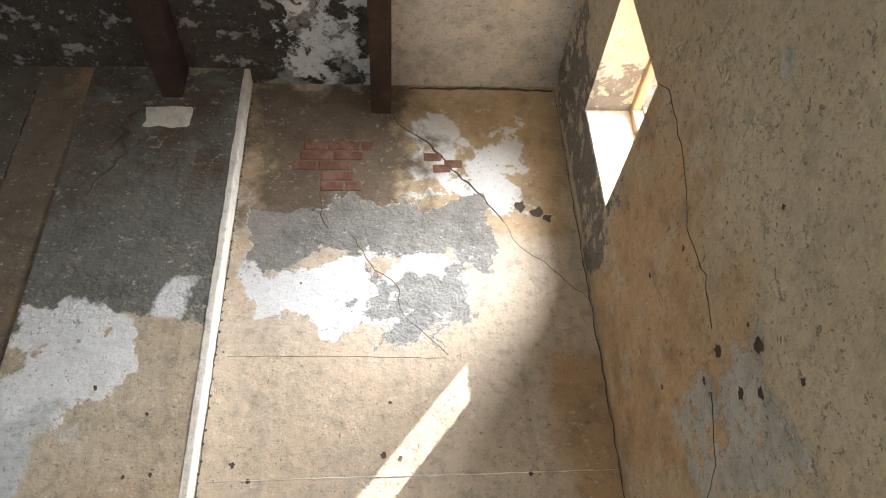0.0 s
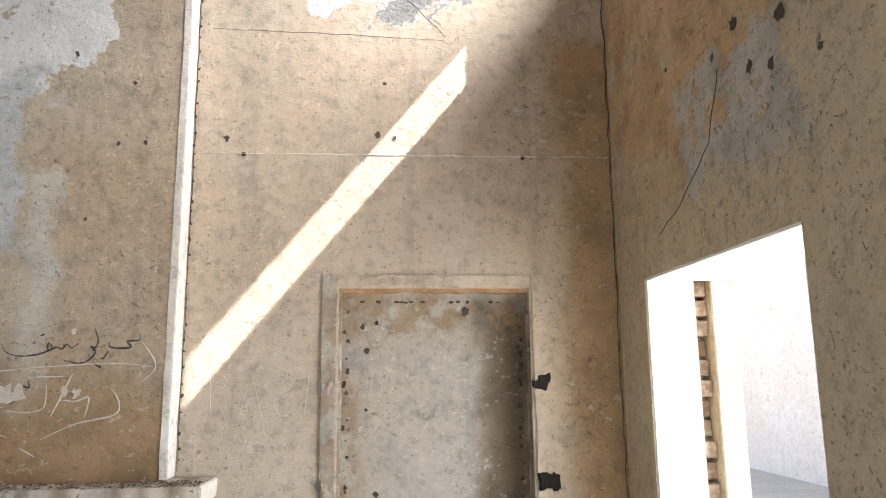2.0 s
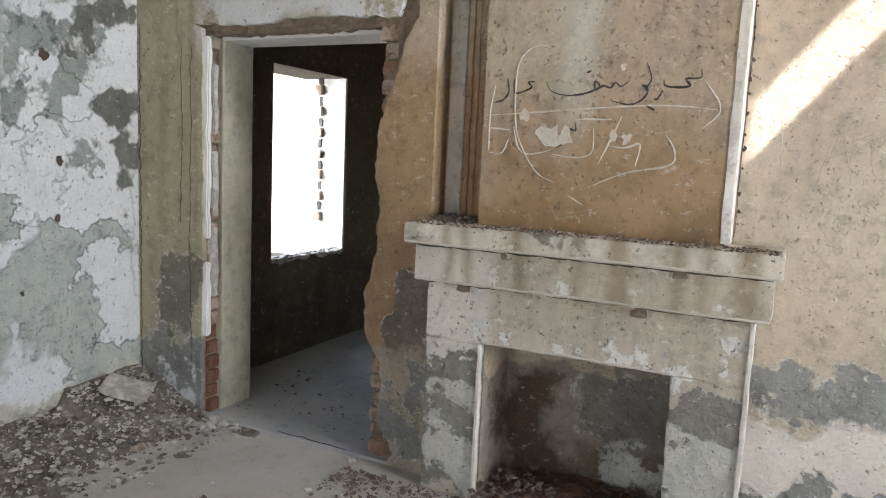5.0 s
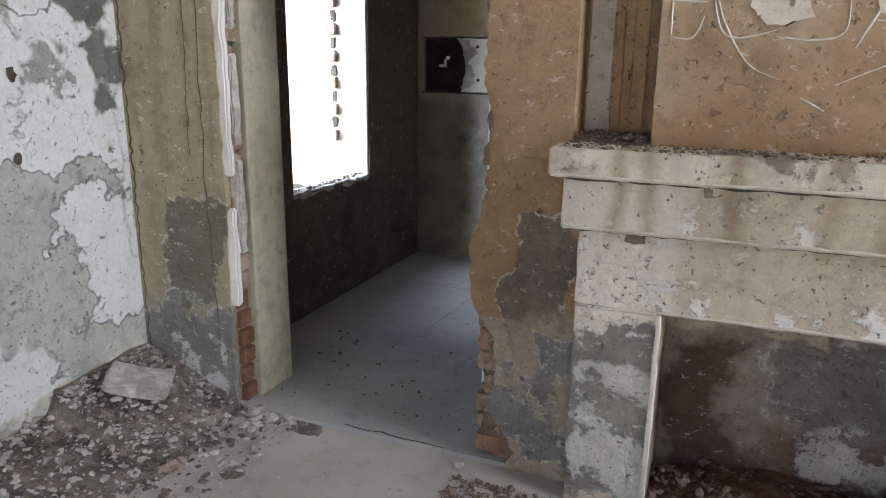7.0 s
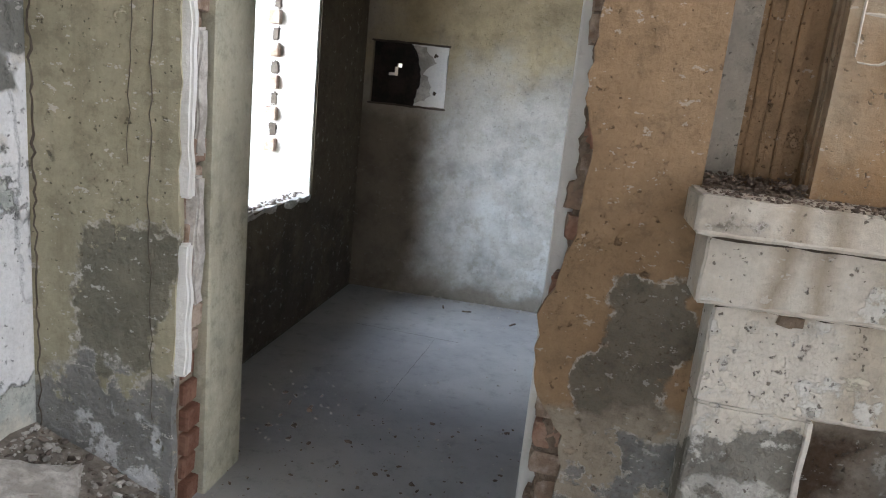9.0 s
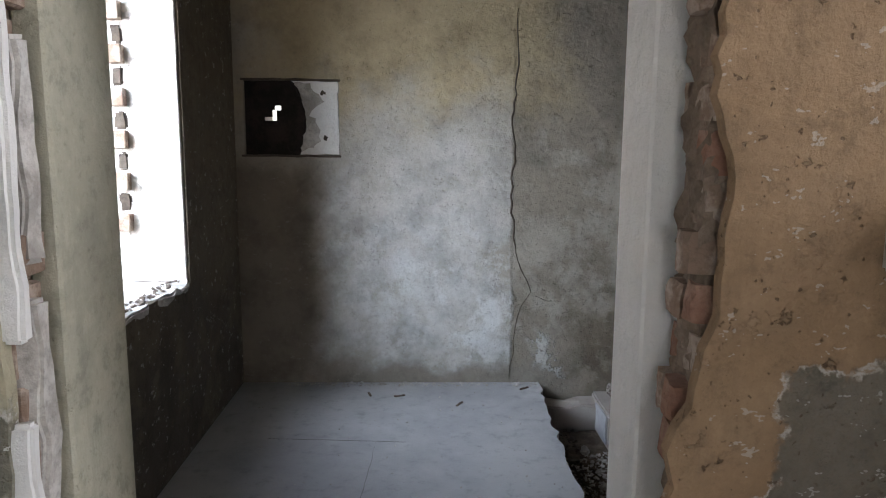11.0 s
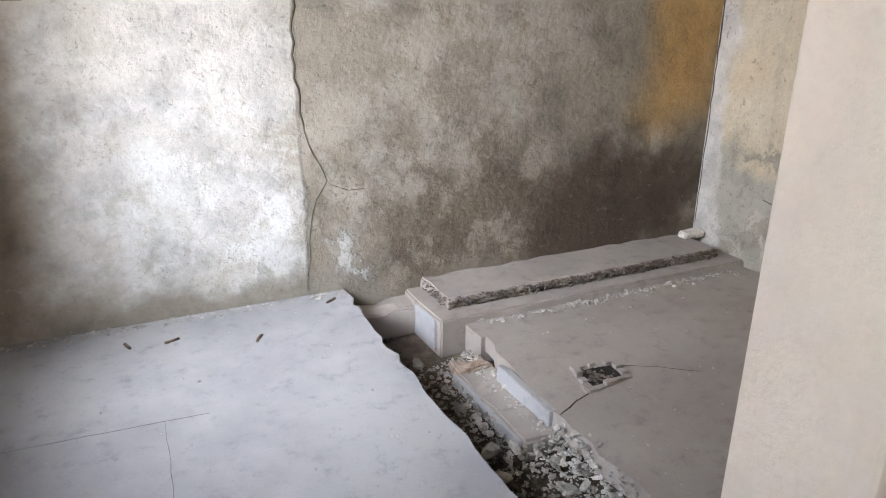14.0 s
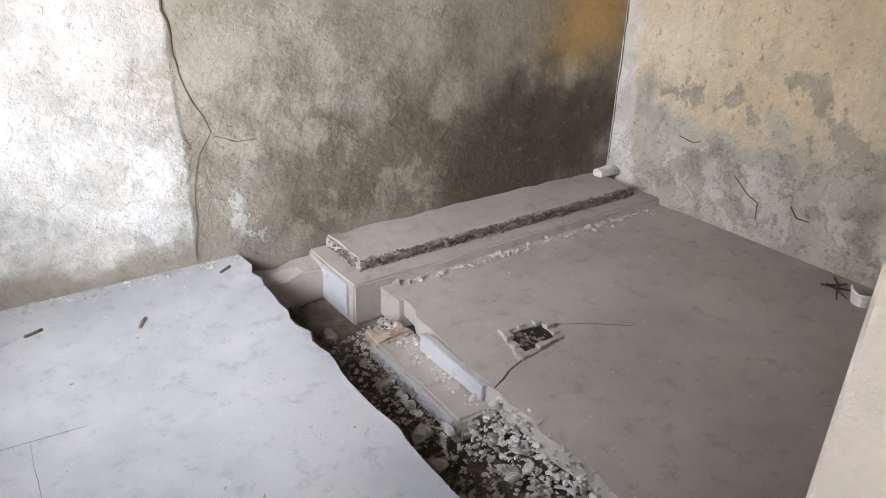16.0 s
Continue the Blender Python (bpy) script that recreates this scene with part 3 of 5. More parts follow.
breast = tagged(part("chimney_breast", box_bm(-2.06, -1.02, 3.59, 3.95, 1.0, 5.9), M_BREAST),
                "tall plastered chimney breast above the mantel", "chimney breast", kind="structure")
ceiling = tagged(part("ceiling", box_bm(-4.65, 1.66, YB - 0.4, YN + 0.2, ZC, ZC + 0.2), M_CEIL), "sooty lime ceiling with white remnants", "ceiling", kind="structure")
floor = tagged(part("floor", box_bm(-4.65, 1.68, YB - 0.4, 3.62, -0.3, -0.02), M_FLOOR), "dusty grey cement floor", "floor", kind="structure")

# door wall: core, then plaster skins
core = wall("wall_partition", (-4.65, -2.0), (YP + 0.03, YR), (-0.5, 5.9), [(-3.73, -2.52, 0, 9, -0.3, 2.155), (-2.30, -1.9, 0, 3.76, 1.24, 3.25)], M_CORE,
            "thick brick partition wall with a doorway")
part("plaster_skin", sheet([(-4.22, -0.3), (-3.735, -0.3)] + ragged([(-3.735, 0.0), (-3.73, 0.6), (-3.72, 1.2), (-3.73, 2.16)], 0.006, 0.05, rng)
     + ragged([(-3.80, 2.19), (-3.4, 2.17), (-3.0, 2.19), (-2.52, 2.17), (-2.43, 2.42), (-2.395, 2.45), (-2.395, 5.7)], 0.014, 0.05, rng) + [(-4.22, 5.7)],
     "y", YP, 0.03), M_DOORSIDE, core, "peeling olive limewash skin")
edge = ragged([(-2.50, -0.02), (-2.45, 0.05), (-2.56, 0.2), (-2.535, 0.38), (-2.55, 0.5), (-2.64, 0.64), (-2.65, 0.84), (-2.61, 0.95), (-2.578, 1.13), (-2.574, 1.29),
               (-2.61, 1.42), (-2.60, 1.6), (-2.565, 1.75), (-2.50, 1.92), (-2.47, 2.06), (-2.40, 2.16), (-2.41, 2.3), (-2.39, 2.4), (-2.39, 5.7)], 0.007, 0.03, rng)
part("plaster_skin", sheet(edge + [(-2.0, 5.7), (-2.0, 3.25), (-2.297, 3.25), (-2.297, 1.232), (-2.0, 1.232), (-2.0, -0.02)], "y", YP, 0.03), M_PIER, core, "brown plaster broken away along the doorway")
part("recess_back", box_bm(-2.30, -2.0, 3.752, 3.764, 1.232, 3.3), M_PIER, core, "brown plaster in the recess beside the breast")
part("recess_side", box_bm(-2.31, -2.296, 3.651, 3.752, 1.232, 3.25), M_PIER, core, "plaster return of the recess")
part("door_reveal", box_bm(-3.73, -3.676, 3.73, 3.975, -0.05, 2.155, bevel=0.006), M_REVEAL_OLIVE_SHADED, core, "smooth pale plastered door reveal")
part("door_reveal", box_bm(-2.652, -2.52, 3.80, 3.99, -0.05, 2.155, bevel=0.006), M_REVEAL, core, "smooth pale plastered door reveal")
part("door_reveal", box_bm(-3.676, -2.66, 3.72, 3.975, 2.11, 2.17, bevel=0.006), M_REVEAL, core, "smooth pale plastered lintel")

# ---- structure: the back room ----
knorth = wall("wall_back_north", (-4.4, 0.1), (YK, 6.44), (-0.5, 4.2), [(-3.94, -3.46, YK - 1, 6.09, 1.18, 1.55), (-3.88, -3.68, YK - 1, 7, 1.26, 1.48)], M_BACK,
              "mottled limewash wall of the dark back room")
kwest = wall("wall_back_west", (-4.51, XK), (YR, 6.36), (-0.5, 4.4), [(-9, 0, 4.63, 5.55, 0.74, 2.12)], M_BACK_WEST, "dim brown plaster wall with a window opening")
keast = wall("wall_back_east", (XKE, 0.1), (3.80, YK), (-0.5, 4.2), [], M_BACK_EAST, "cream wall with blistered lower plaster")
ksouth = wall("wall_back_south", (-2.06, 0.1), (3.803, 3.92), (-0.5, 4.2), [], M_PLAIN, "plain plaster wall beside the doorway")
kceil = tagged(part("ceiling_back", box_bm(-4.45, 0.1, 3.80, 6.44, 4.0, 4.3), M_CEIL), "dark ceiling of the back room", "ceiling", kind="structure")
sub = tagged(part("subfloor", box_bm(-4.45, 0.1, 3.48, 6.44, -0.6, -0.22), M_SUBSOIL), "earth under the broken floor", "ground", kind="structure")
slab_edge = ragged([(-2.46, 3.48), (-2.45, 4.4), (-2.44, 4.95), (-2.43, 5.5), (-2.41, 6.04)], 0.012, 0.05, rng)
slab = tagged(part("floor_slab", sheet([(-4.2, 3.48)] + slab_edge + [(-4.2, 6.04)], "z", -0.07, 0.07), M_SLAB), "smooth grey cement floor slab with a broken edge", "floor", kind="structure")
slab_edge2 = ragged([(-2.05, 3.95), (-2.05, 4.5), (-2.05, 4.95), (-1.98, 5.55)], 0.012, 0.05, rng)
slab_east = tagged(part("floor_slab_east", sheet(slab_edge2 + [(XKE, 5.55), (XKE, 3.95)], "z", -0.15, 0.07), M_SLAB_EAST), "dusty brown cement slab beside a trench", "floor", kind="structure")

# ---- outside ----
# White backdrop walls, added to brighten what the windows look out on.
tagged(part("boundary_wall", box_bm(9.0, 9.4, -25, 40, -0.7, 4.2), M_WHITEWASH), "added white backdrop wall outside the east window", "wall", kind="structure")
tagged(part("boundary_wall", box_bm(-14.4, -14, -25, 40, -0.7, 5.0), M_WHITEWASH), "added sunlit white backdrop wall outside the west window", "wall", kind="structure")
tagged(part("ground", box_bm(-400, 400, -400, 400, -0.9, -0.6), M_EARTH), "bright dry earth outside", "ground", kind="structure")
# Slab added out of view to keep direct sun off the lower window.
shade = tagged(part("sun_shade", box_bm(1.66, 3.2, -2.6, 4.2, 2.5, 2.62), M_WHITEWASH), "added unseen sun shade over the lower window", "sun shade", kind="structure")

# ---- fireplace ----
mantel = empty("fireplace", (-1.55, 3.6, -0.02))
def mpart(name, bm, mat, label=""):
    ob = part(name, bm, mat, None, label)
    ob.parent = mantel
    ob.matrix_parent_inverse = mantel.matrix_world.inverted()
    return ob
tagged(mantel, "plastered fireplace with stepped mantel shelf and open hearth", "fireplace")
mpart("shelf", worn_box(-2.328, -0.79, 3.42, 3.75, 1.145, 1.235, rag=0.003, bevel=0.006, seed=1), M_MANTEL, "thick dusty mantel shelf")
mpart("moulding", worn_box(-2.29, -0.815, 3.465, 3.75, 0.975, 1.145, rag=0.003, bevel=0.006, seed=2), M_MANTEL)
mpart("frieze", worn_box(-2.24, -0.87, 3.51, 3.75, 0.715, 0.975, rag=0.003, bevel=0.006, seed=3), M_MANTEL)
mpart("leg", worn_box(-2.24, -1.97, 3.51, 3.75, -0.02, 0.715, rag=0.004, bevel=0.006, seed=4), M_MANTEL)
mpart("leg", worn_box(-1.15, -0.87, 3.51, 3.75, -0.02, 0.715, rag=0.004, bevel=0.006, seed=5), M_MANTEL)
mpart("firebox_back", box_bm(-2.0, -1.13, 3.87, 3.96, -0.02, 0.76), M_FIREBOX, "sooty cement hearth back")
mpart("firebox_side", box_bm(-2.0, -1.965, 3.56, 3.87, -0.02, 0.72), M_FIREBOX)
mpart("firebox_side", box_bm(-1.155, -1.12, 3.56, 3.87, -0.02, 0.72), M_FIREBOX)
mpart("hearth", box_bm(-2.0, -1.12, 3.56, 3.87, -0.06, -0.015), M_FIREBOX)

def mantel_line(name, x0, x1, z, y, width, mat, amp, out=-0.003):
    """A painted shadow line or a pale arris along the front of the mantel."""
    r = random.Random(int(z * 1000) + len(name))
    mpart(name, ribbon([ragged([(x0, z), ((x0 + x1) / 2, z + 0.002), (x1, z)], amp, 0.03, r)], "y", y, out, width, r, taper=False), mat)


# Dark ribbons put the shadow under each overhang into the colour.
mantel_line("joint", -2.28, -0.82, 1.139, 3.464, 0.013, M_VOID, 0.003)
mantel_line("joint", -2.235, -0.875, 0.969, 3.509, 0.013, M_VOID, 0.003)
mantel_line("arris", -2.32, -0.80, 1.151, 3.419, 0.011, M_SCRATCH, 0.002)
mantel_line("arris", -2.285, -0.82, 0.982, 3.464, 0.011, M_SCRATCH, 0.002)
mantel_line("arris", -1.965, -1.155, 0.721, 3.509, 0.011, M_SCRATCH, 0.003)
for x, z, y in ((-1.60, 1.128, 3.464), (-1.15, 1.13, 3.464), (-2.06, 0.955, 3.509), (-1.3, 0.957, 3.509), (-0.98, 0.955, 3.509), (-1.85, 1.13, 3.464)):
    mpart("plaster_chip", worn_box(x - 0.03, x + 0.03, y - 0.004, y + 0.02, z - 0.02, z + 0.012, step=0.02, rag=0.014, bevel=0.003, seed=x), M_CORE)
mpart("jamb_arris", worn_box(-1.978, -1.962, 3.503, 3.53, 0.0, 0.715, step=0.05, rag=0.003, bevel=0.003, seed=61), M_WHITEWASH, "white lime arris of the opening")
mpart("jamb_arris", worn_box(-0.884, -0.867, 3.504, 3.60, 0.0, 0.97, step=0.05, rag=0.003, bevel=0.003, seed=62), M_WHITEWASH, "white lime edge of the fireplace")

# ---- ceiling beams ----
BEAMS = []
for x in (-2.97, -1.49, -0.07):
    beam = worn_box(x - 0.07, x + 0.07, YB, YN - 0.0, 5.29, ZC, step=0.2, rag=0.004, bevel=0.006, seed=x)
    BEAMS.append(tagged(part("ceiling_beam", beam, M_WOOD), "dark weathered timber ceiling beam", "beam", "ceiling beams"))

# ---- bricks laid bare ----
BRICK = bpy.data.meshes.new("brick")
bm = box_bm(-0.5, 0.5, -0.5, 0.5, -0.5, 0.5)
bmesh.ops.bevel(bm, geom=bm.edges[:], offset=0.05, segments=1, affect="EDGES")
for v in bm.verts:
    v.co += noise.noise_vector(v.co * 3) * 0.04
bm.to_mesh(BRICK)
bm.free()
BRICK.materials.append(M_BRICK_DUSTY)
BRICK_RED = BRICK.copy()
BRICK_RED.materials[0] = M_BRICK


def worn_brick(seed, mat):
    """A broken brick with knocked corners and a pitted face."""
    bm = box_bm(-0.5, 0.5, -0.5, 0.5, -0.5, 0.5)
    bmesh.ops.subdivide_edges(bm, edges=bm.edges[:], cuts=3, use_grid_fill=True)
    for v in bm.verts:
        d = Vector((seed * 3.1, seed, 0))
        edge = sum(abs(c) > 0.45 for c in v.co)
        v.co += noise.noise_vector(v.co * 2.2 + d) * 0.05
        v.co *= 1 - 0.045 * (edge - 1) * max(0.2, 0.7 + noise.noise(v.co * 4 + d))
    me = bpy.data.meshes.new("brick")
    bm.to_mesh(me)
    bm.free()
    me.materials.append(mat)
    return me


WORN = [worn_brick(k, M_BRICK_DUSTY) for k in range(4)]
WORN_RED = worn_brick(7, M_BRICK_CRUST)


def brick(mesh, parent, x0, x1, y0, y1, z0, z1, tilt=0.0):
    ob = new("brick", mesh)
    ob.matrix_world = pose((x0 + x1) / 2, (y0 + y1) / 2, (z0 + z1) / 2, rng.uniform(-tilt, tilt), rng.uniform(-tilt, tilt), rng.uniform(-tilt, tilt)) @ Matrix.Diagonal((x1 - x0, y1 - y0, z1 - z0, 1))
    ob.parent = parent
    return ob


for k in range(25):
    z = 0.0 + k * 0.086
    x = -2.632 + rng.choice((0.0, 0.008, 0.02, 0.034))
    y = 3.658 + rng.uniform(0, 0.012)
    cut = y + rng.choice((0.045, 0.07, 0.075, 0.10))
    brick(WORN_RED if rng.random() < 0.3 else rng.choice(WORN), core, x, -2.42, y, cut, z + rng.uniform(0, 0.01), z + 0.078, 3.0)
    if rng.random() < 0.8:
        x += rng.choice((-0.004, 0.006, 0.03))
        brick(WORN_RED if rng.random() < 0.25 else rng.choice(WORN), core, max(-2.638, x), -2.48, cut + rng.uniform(0.004, 0.012), 3.785, z + rng.uniform(0, 0.012), z + 0.074, 4.0)
    if z < 2.1:
        brick(BRICK if z > 0.5 else BRICK_RED, core, -3.87, -3.70 - rng.choice((0, 0.012, 0.025)), 3.655, 3.735, z, z + 0.074, 1.5)


def crumbled(x0, x1, y0, y1, z0, z1, step, amp):
    """A block of loose mortar with a broken surface."""
    bm = box_bm(x0, x1, y0, y1, z0, z1)
    lo, hi = (x0, y0, z0), (x1, y1, z1)
    for ax in range(3):
        n = max(2, int((hi[ax] - lo[ax]) / step))
        for k in range(1, n):
            co, no = [0, 0, 0], [0, 0, 0]
            co[ax], no[ax] = lo[ax] + (hi[ax] - lo[ax]) * k / n, 1
            bmesh.ops.bisect_plane(bm, geom=bm.verts[:] + bm.edges[:] + bm.faces[:], plane_co=co, plane_no=no)
    for v in bm.verts:
        v.co += noise.noise_vector(v.co * 22) * amp + noise.noise_vector(v.co * 60) * amp * 0.6
    return bm


for z0, z1 in ((0.68, 1.08), (1.14, 1.50), (1.60, 1.98)):
    part("cement_strip", worn_box(-3.74, -3.688, 3.665, 3.715, z0, z1, step=0.04, rag=0.008, seed=z0), M_STONE, core, "grey cement strip along the missing frame")
part("lime_strip", worn_box(-3.74, -3.69, 3.626, 3.66, 1.02, 2.12, step=0.03, rag=0.005, seed=8), M_REVEAL, core, "pale lime edge of the jamb")
part("lime_strip", worn_box(-3.74, -3.69, 3.628, 3.66, 0.46, 0.88, step=0.03, rag=0.006, seed=9), M_REVEAL, core, "white lime edge of the jamb")
part("lintel_gap", crumbled(-3.80, -2.42, 3.655, 3.73, 2.125, 2.20, 0.04, 0.016), M_CORE, core, "dark broken slot over the doorway")
part("mortar_mass", crumbled(-2.598, -2.44, 3.668, 3.778, -0.02, 2.15, 0.016, 0.016), M_CORE, core, "crumbled mud mortar between bricks")

# brick patch high on the north wall
for row, (x0, x1) in enumerate(((-0.47, -0.20), (-0.47, -0.20), (-0.66, -0.22), (-0.62, -0.20), (-0.60, -0.12))):
    z = 4.60 + row * 0.088
    x = x0 + (0.0 if row % 2 else -0.06)
    while x < x1 - 0.05:
        brick(BRICK_RED, north, max(x, x0), min(x + 0.215, x1), YN - 0.006, YN + 0.08, z, z + 0.076, 0.6)
        x += 0.228
for x, z in ((0.22, 4.86), (0.36, 4.80), (0.28, 4.76)):
    brick(BRICK_RED, north, x, x + 0.12, YN - 0.005, YN + 0.07, z, z + 0.07, 2)


# ---- cracks, holes and marks in the plaster ----
def crack(points, axis, at, out, width, parent, step=0.05, amp=0.014, name="crack", mat=None):
    return part(name, ribbon([ragged(points, amp, step, rng)], axis, at, out, width, rng), mat or M_VOID, parent)


crack([(0.02, 5.27), (0.04, 5.2), (0.24, 5.04), (0.42, 4.79), (0.6, 4.55), (0.73, 4.35)], "y", YN, -0.003, 0.022, north)
crack([(0.73, 4.35), (0.81, 4.17), (0.95, 4.05), (1.08, 3.9), (1.2, 3.78)], "y", YN, -0.003, 0.006, north)
crack([(-0.28, 4.3), (-0.14, 4.03), (0.03, 3.89), (0.07, 3.68)], "y", YN, -0.003, 0.008, north)
crack([(0.07, 3.68), (0.2, 3.55), (0.32, 3.42)], "y", YN, -0.003, 0.005, north)
crack([(-0.47, 4.6), (-0.45, 4.36), (-0.4, 4.3)], "y", YN, -0.003, 0.01, north)
crack([(0.13, 5.545), (0.68, 5.56), (1.2, 5.54)], "y", YN, -0.012, 0.035, north, amp=0.008)
crack([(-0.93, 3.43), (-0.3, 3.42), (0.3, 3.4)], "y", YN, -0.003, 0.0025, north, amp=0.004)
crack([(-0.95, 2.735), (0.0, 2.74), (1.2, 2.745)], "y", YN, -0.005, 0.012, north, amp=0.003, name="plaster_seam", mat=M_WHITEWASH)
crack([(1.212, 5.5), (1.208, 4.2), (1.212, 3.0), (1.206, 1.6), (1.21, 0.2)], "y", YN, -0.004, 0.010, north, step=0.06, amp=0.006)
crack([(-0.995, 5.3), (-0.992, 4.2), (-0.996, 3.6), (-0.993, 2.4), (-0.996, 1.15)], "y", YN, -0.003, 0.008, north, step=0.06, amp=0.003)
crack([(-1.72, 5.1), (-1.77, 4.91), (-1.70, 4.8), (-1.86, 4.55), (-1.88, 4.45)], "y", 3.59, -0.003, 0.02, breast)
crack([(2.24, 4.09), (2.15, 3.96), (2.19, 3.74), (2.24, 3.5), (2.34, 3.35)], "x", XE, -0.003, 0.007, east)
crack([(2.34, 3.35), (2.30, 3.1), (2.36, 2.9)], "x", XE, -0.003, 0.004, east)
crack([(3.15, 2.2), (2.9, 2.28), (2.62, 2.45), (2.5, 2.7)], "x", XE, -0.003, 0.004, east)
crack([(-2.562, 1.9), (-2.557, 1.71), (-2.576, 1.34), (-2.565, 1.2), (-2.578, 1.03), (-2.568, 0.86), (-2.55, 0.69), (-2.50, 0.56), (-2.464, 0.487)], "y", YK, -0.004, 0.013, knorth, step=0.035, amp=0.008)
crack([(-2.464, 0.487), (-2.52, 0.41), (-2.545, 0.30), (-2.552, 0.16), (-2.57, 0.02)], "y", YK, -0.004, 0.006, knorth, amp=0.006)
crack([(-2.45, 0.47), (-2.38, 0.44), (-2.30, 0.44)], "y", YK, -0.003, 0.002, knorth, amp=0.008)
crack([(5.62, 0.28), (5.55, 0.27), (5.50, 0.285)], "x", XKE, -0.004, 0.009, keast)
crack([(5.3, 0.18), (5.17, 0.09), (5.16, 0.02)], "x", XKE, -0.004, 0.006, keast)
crack([(5.02, 0.13), (4.97, 0.08), (4.93, 0.09)], "x", XKE, -0.004, 0.008, keast)
crack([(6.03, 1.9), (6.032, 0.9), (6.03, 0.05)], "x", XKE, -0.004, 0.012, keast, amp=0.003)


def pit(u, z, r, axis, at, parent, mat=None, name="plaster_hole"):
    """A small broken hole: a ragged dished disc, just proud of the plaster."""
    bm = bmesh.new()
    n = 11
    ring = []
    mid = bm.verts.new((u, at - 0.002, z) if axis == "y" else (at - 0.002, u, z))
    for k in range(n):
        a = 2 * math.pi * k / n
        q = r * 0.72 * rng.uniform(0.55, 1.35)
        p = (u + q * math.cos(a), z + q * 1.15 * math.sin(a))
        ring.append(bm.verts.new((p[0], at - 0.0035, p[1]) if axis == "y" else (at - 0.0035, p[0], p[1])))
    for k in range(n):
        bm.faces.new((mid, ring[k], ring[(k + 1) % n]))
    part(name, bm, mat or M_VOID, parent)


for u, z, r in ((-0.74, 2.735, 0.018), (0.73, 2.735, 0.016), (-0.83, 2.82, 0.022), (-0.32, 0.29, 0.02), (-0.01, 3.14, 0.014), (-0.05, 2.85, 0.02), (0.04, 2.83, 0.016), (-0.55, 3.9, 0.01),
                (0.95, 4.42, 0.06), (0.85, 4.47, 0.05), (1.02, 4.38, 0.04)):
    pit(u, z, r, "y", YN, north)
for u, z, r in ((-1.19, 2.74, 0.016), (-1.32, 2.735, 0.014), (-1.55, 3.2, 0.018), (-1.9, 2.66, 0.02), (-1.45, 2.35, 0.012), (-1.26, 3.05, 0.014)):
    pit(u, z, r, "y", 3.59, breast)
for u, z, r in ((2.36, 2.81, 0.035), (2.08, 2.7, 0.035), (2.53, 2.76, 0.02), (2.28, 2.61, 0.03), (2.15, 2.56, 0.03), (2.1, 2.79, 0.014), (2.41, 3.3, 0.02), (1.9, 2.5, 0.018), (1.7, 3.0, 0.016), (2.8, 3.4, 0.02), (2.95, 2.9, 0.016)):
    pit(u, z, r, "x", XE, east)
pit(1.44, 3.36, 0.07, "x", XE, east, M_STONE, "cement_patch")
for y, z, r in ((3.05, 1.95, 0.035), (3.12, 1.42, 0.03), (3.1, 1.12, 0.025), (2.7, 1.4, 0.02), (2.9, 0.75, 0.02)):
    bm_at = XW + 0.005
    pit(y, z, r, "x", bm_at + 0.0035, west)

crack([(-3.2, 3.645), (-2.98, 3.64), (-2.74, 3.63)], "z", 0.0, 0.003, 0.012, None, amp=0.014, name="floor_crack")["kind"] = "structure"
crack([(-3.81, 2.1), (-3.808, 1.5), (-3.82, 0.94), (-3.80, 0.3)], "y", YP, -0.003, 0.006, core, amp=0.008)
crack([(-3.88, 2.1), (-3.875, 1.6), (-3.885, 1.1)], "y", YP, -0.003, 0.003, core, amp=0.006)
crack([(-1.70, 5.16), (-1.76, 5.02), (-1.73, 4.92), (-1.80, 4.82)], "y", 3.59, -0.006, 0.06, breast, amp=0.025)
crack([(-4.2, 2.2), (-4.205, 1.4), (-4.2, 0.6), (-4.205, 0.2)], "y", YP, -0.004, 0.012, core, step=0.025, amp=0.008)

# writing on the chimney breast: charcoal strokes above, scratched lime lines below
def arc(u, z, w, h, a0, a1, n=10):
    return [(u + w * math.cos(math.radians(a0 + (a1 - a0) * k / n)), z + h * math.sin(math.radians(a0 + (a1 - a0) * k / n))) for k in range(n + 1)]


def flow(pts, n=5):
    """A smooth hand-drawn line through a few points."""
    out = []
    for k in range(len(pts) - 1):
        a, b, c, d = (Vector(pts[min(max(k + q, 0), len(pts) - 1)]) for q in (-1, 0, 1, 2))
        for i in range(n):
            t = i / n
            v = 0.5 * (2 * b + (c - a) * t + (2 * a - 5 * b + 4 * c - d) * t * t + (3 * b - a - 3 * c + d) * t ** 3)
            out.append((v.x, v.y))
    return out + [tuple(pts[-1])]


ink = [[(-1.16, 1.80), (-1.16, 1.768), (-1.214, 1.763), (-1.197, 1.736), (-1.253, 1.731), (-1.292, 1.739), (-1.296, 1.761)], [(-1.298, 1.72), (-1.317, 1.686), (-1.33, 1.686)],
       [(-1.366, 1.825), (-1.346, 1.768), (-1.36, 1.736), (-1.379, 1.741), (-1.356, 1.716), (-1.38, 1.68), (-1.427, 1.663), (-1.496, 1.677)], [(-1.36, 1.661), (-1.324, 1.641)],
       [(-1.829, 1.755), (-1.861, 1.753), (-1.845, 1.731), (-1.91, 1.707), (-1.923, 1.728), (-1.925, 1.769)], [(-1.956, 1.769), (-1.947, 1.715), (-1.97, 1.68), (-2.013, 1.666)]]
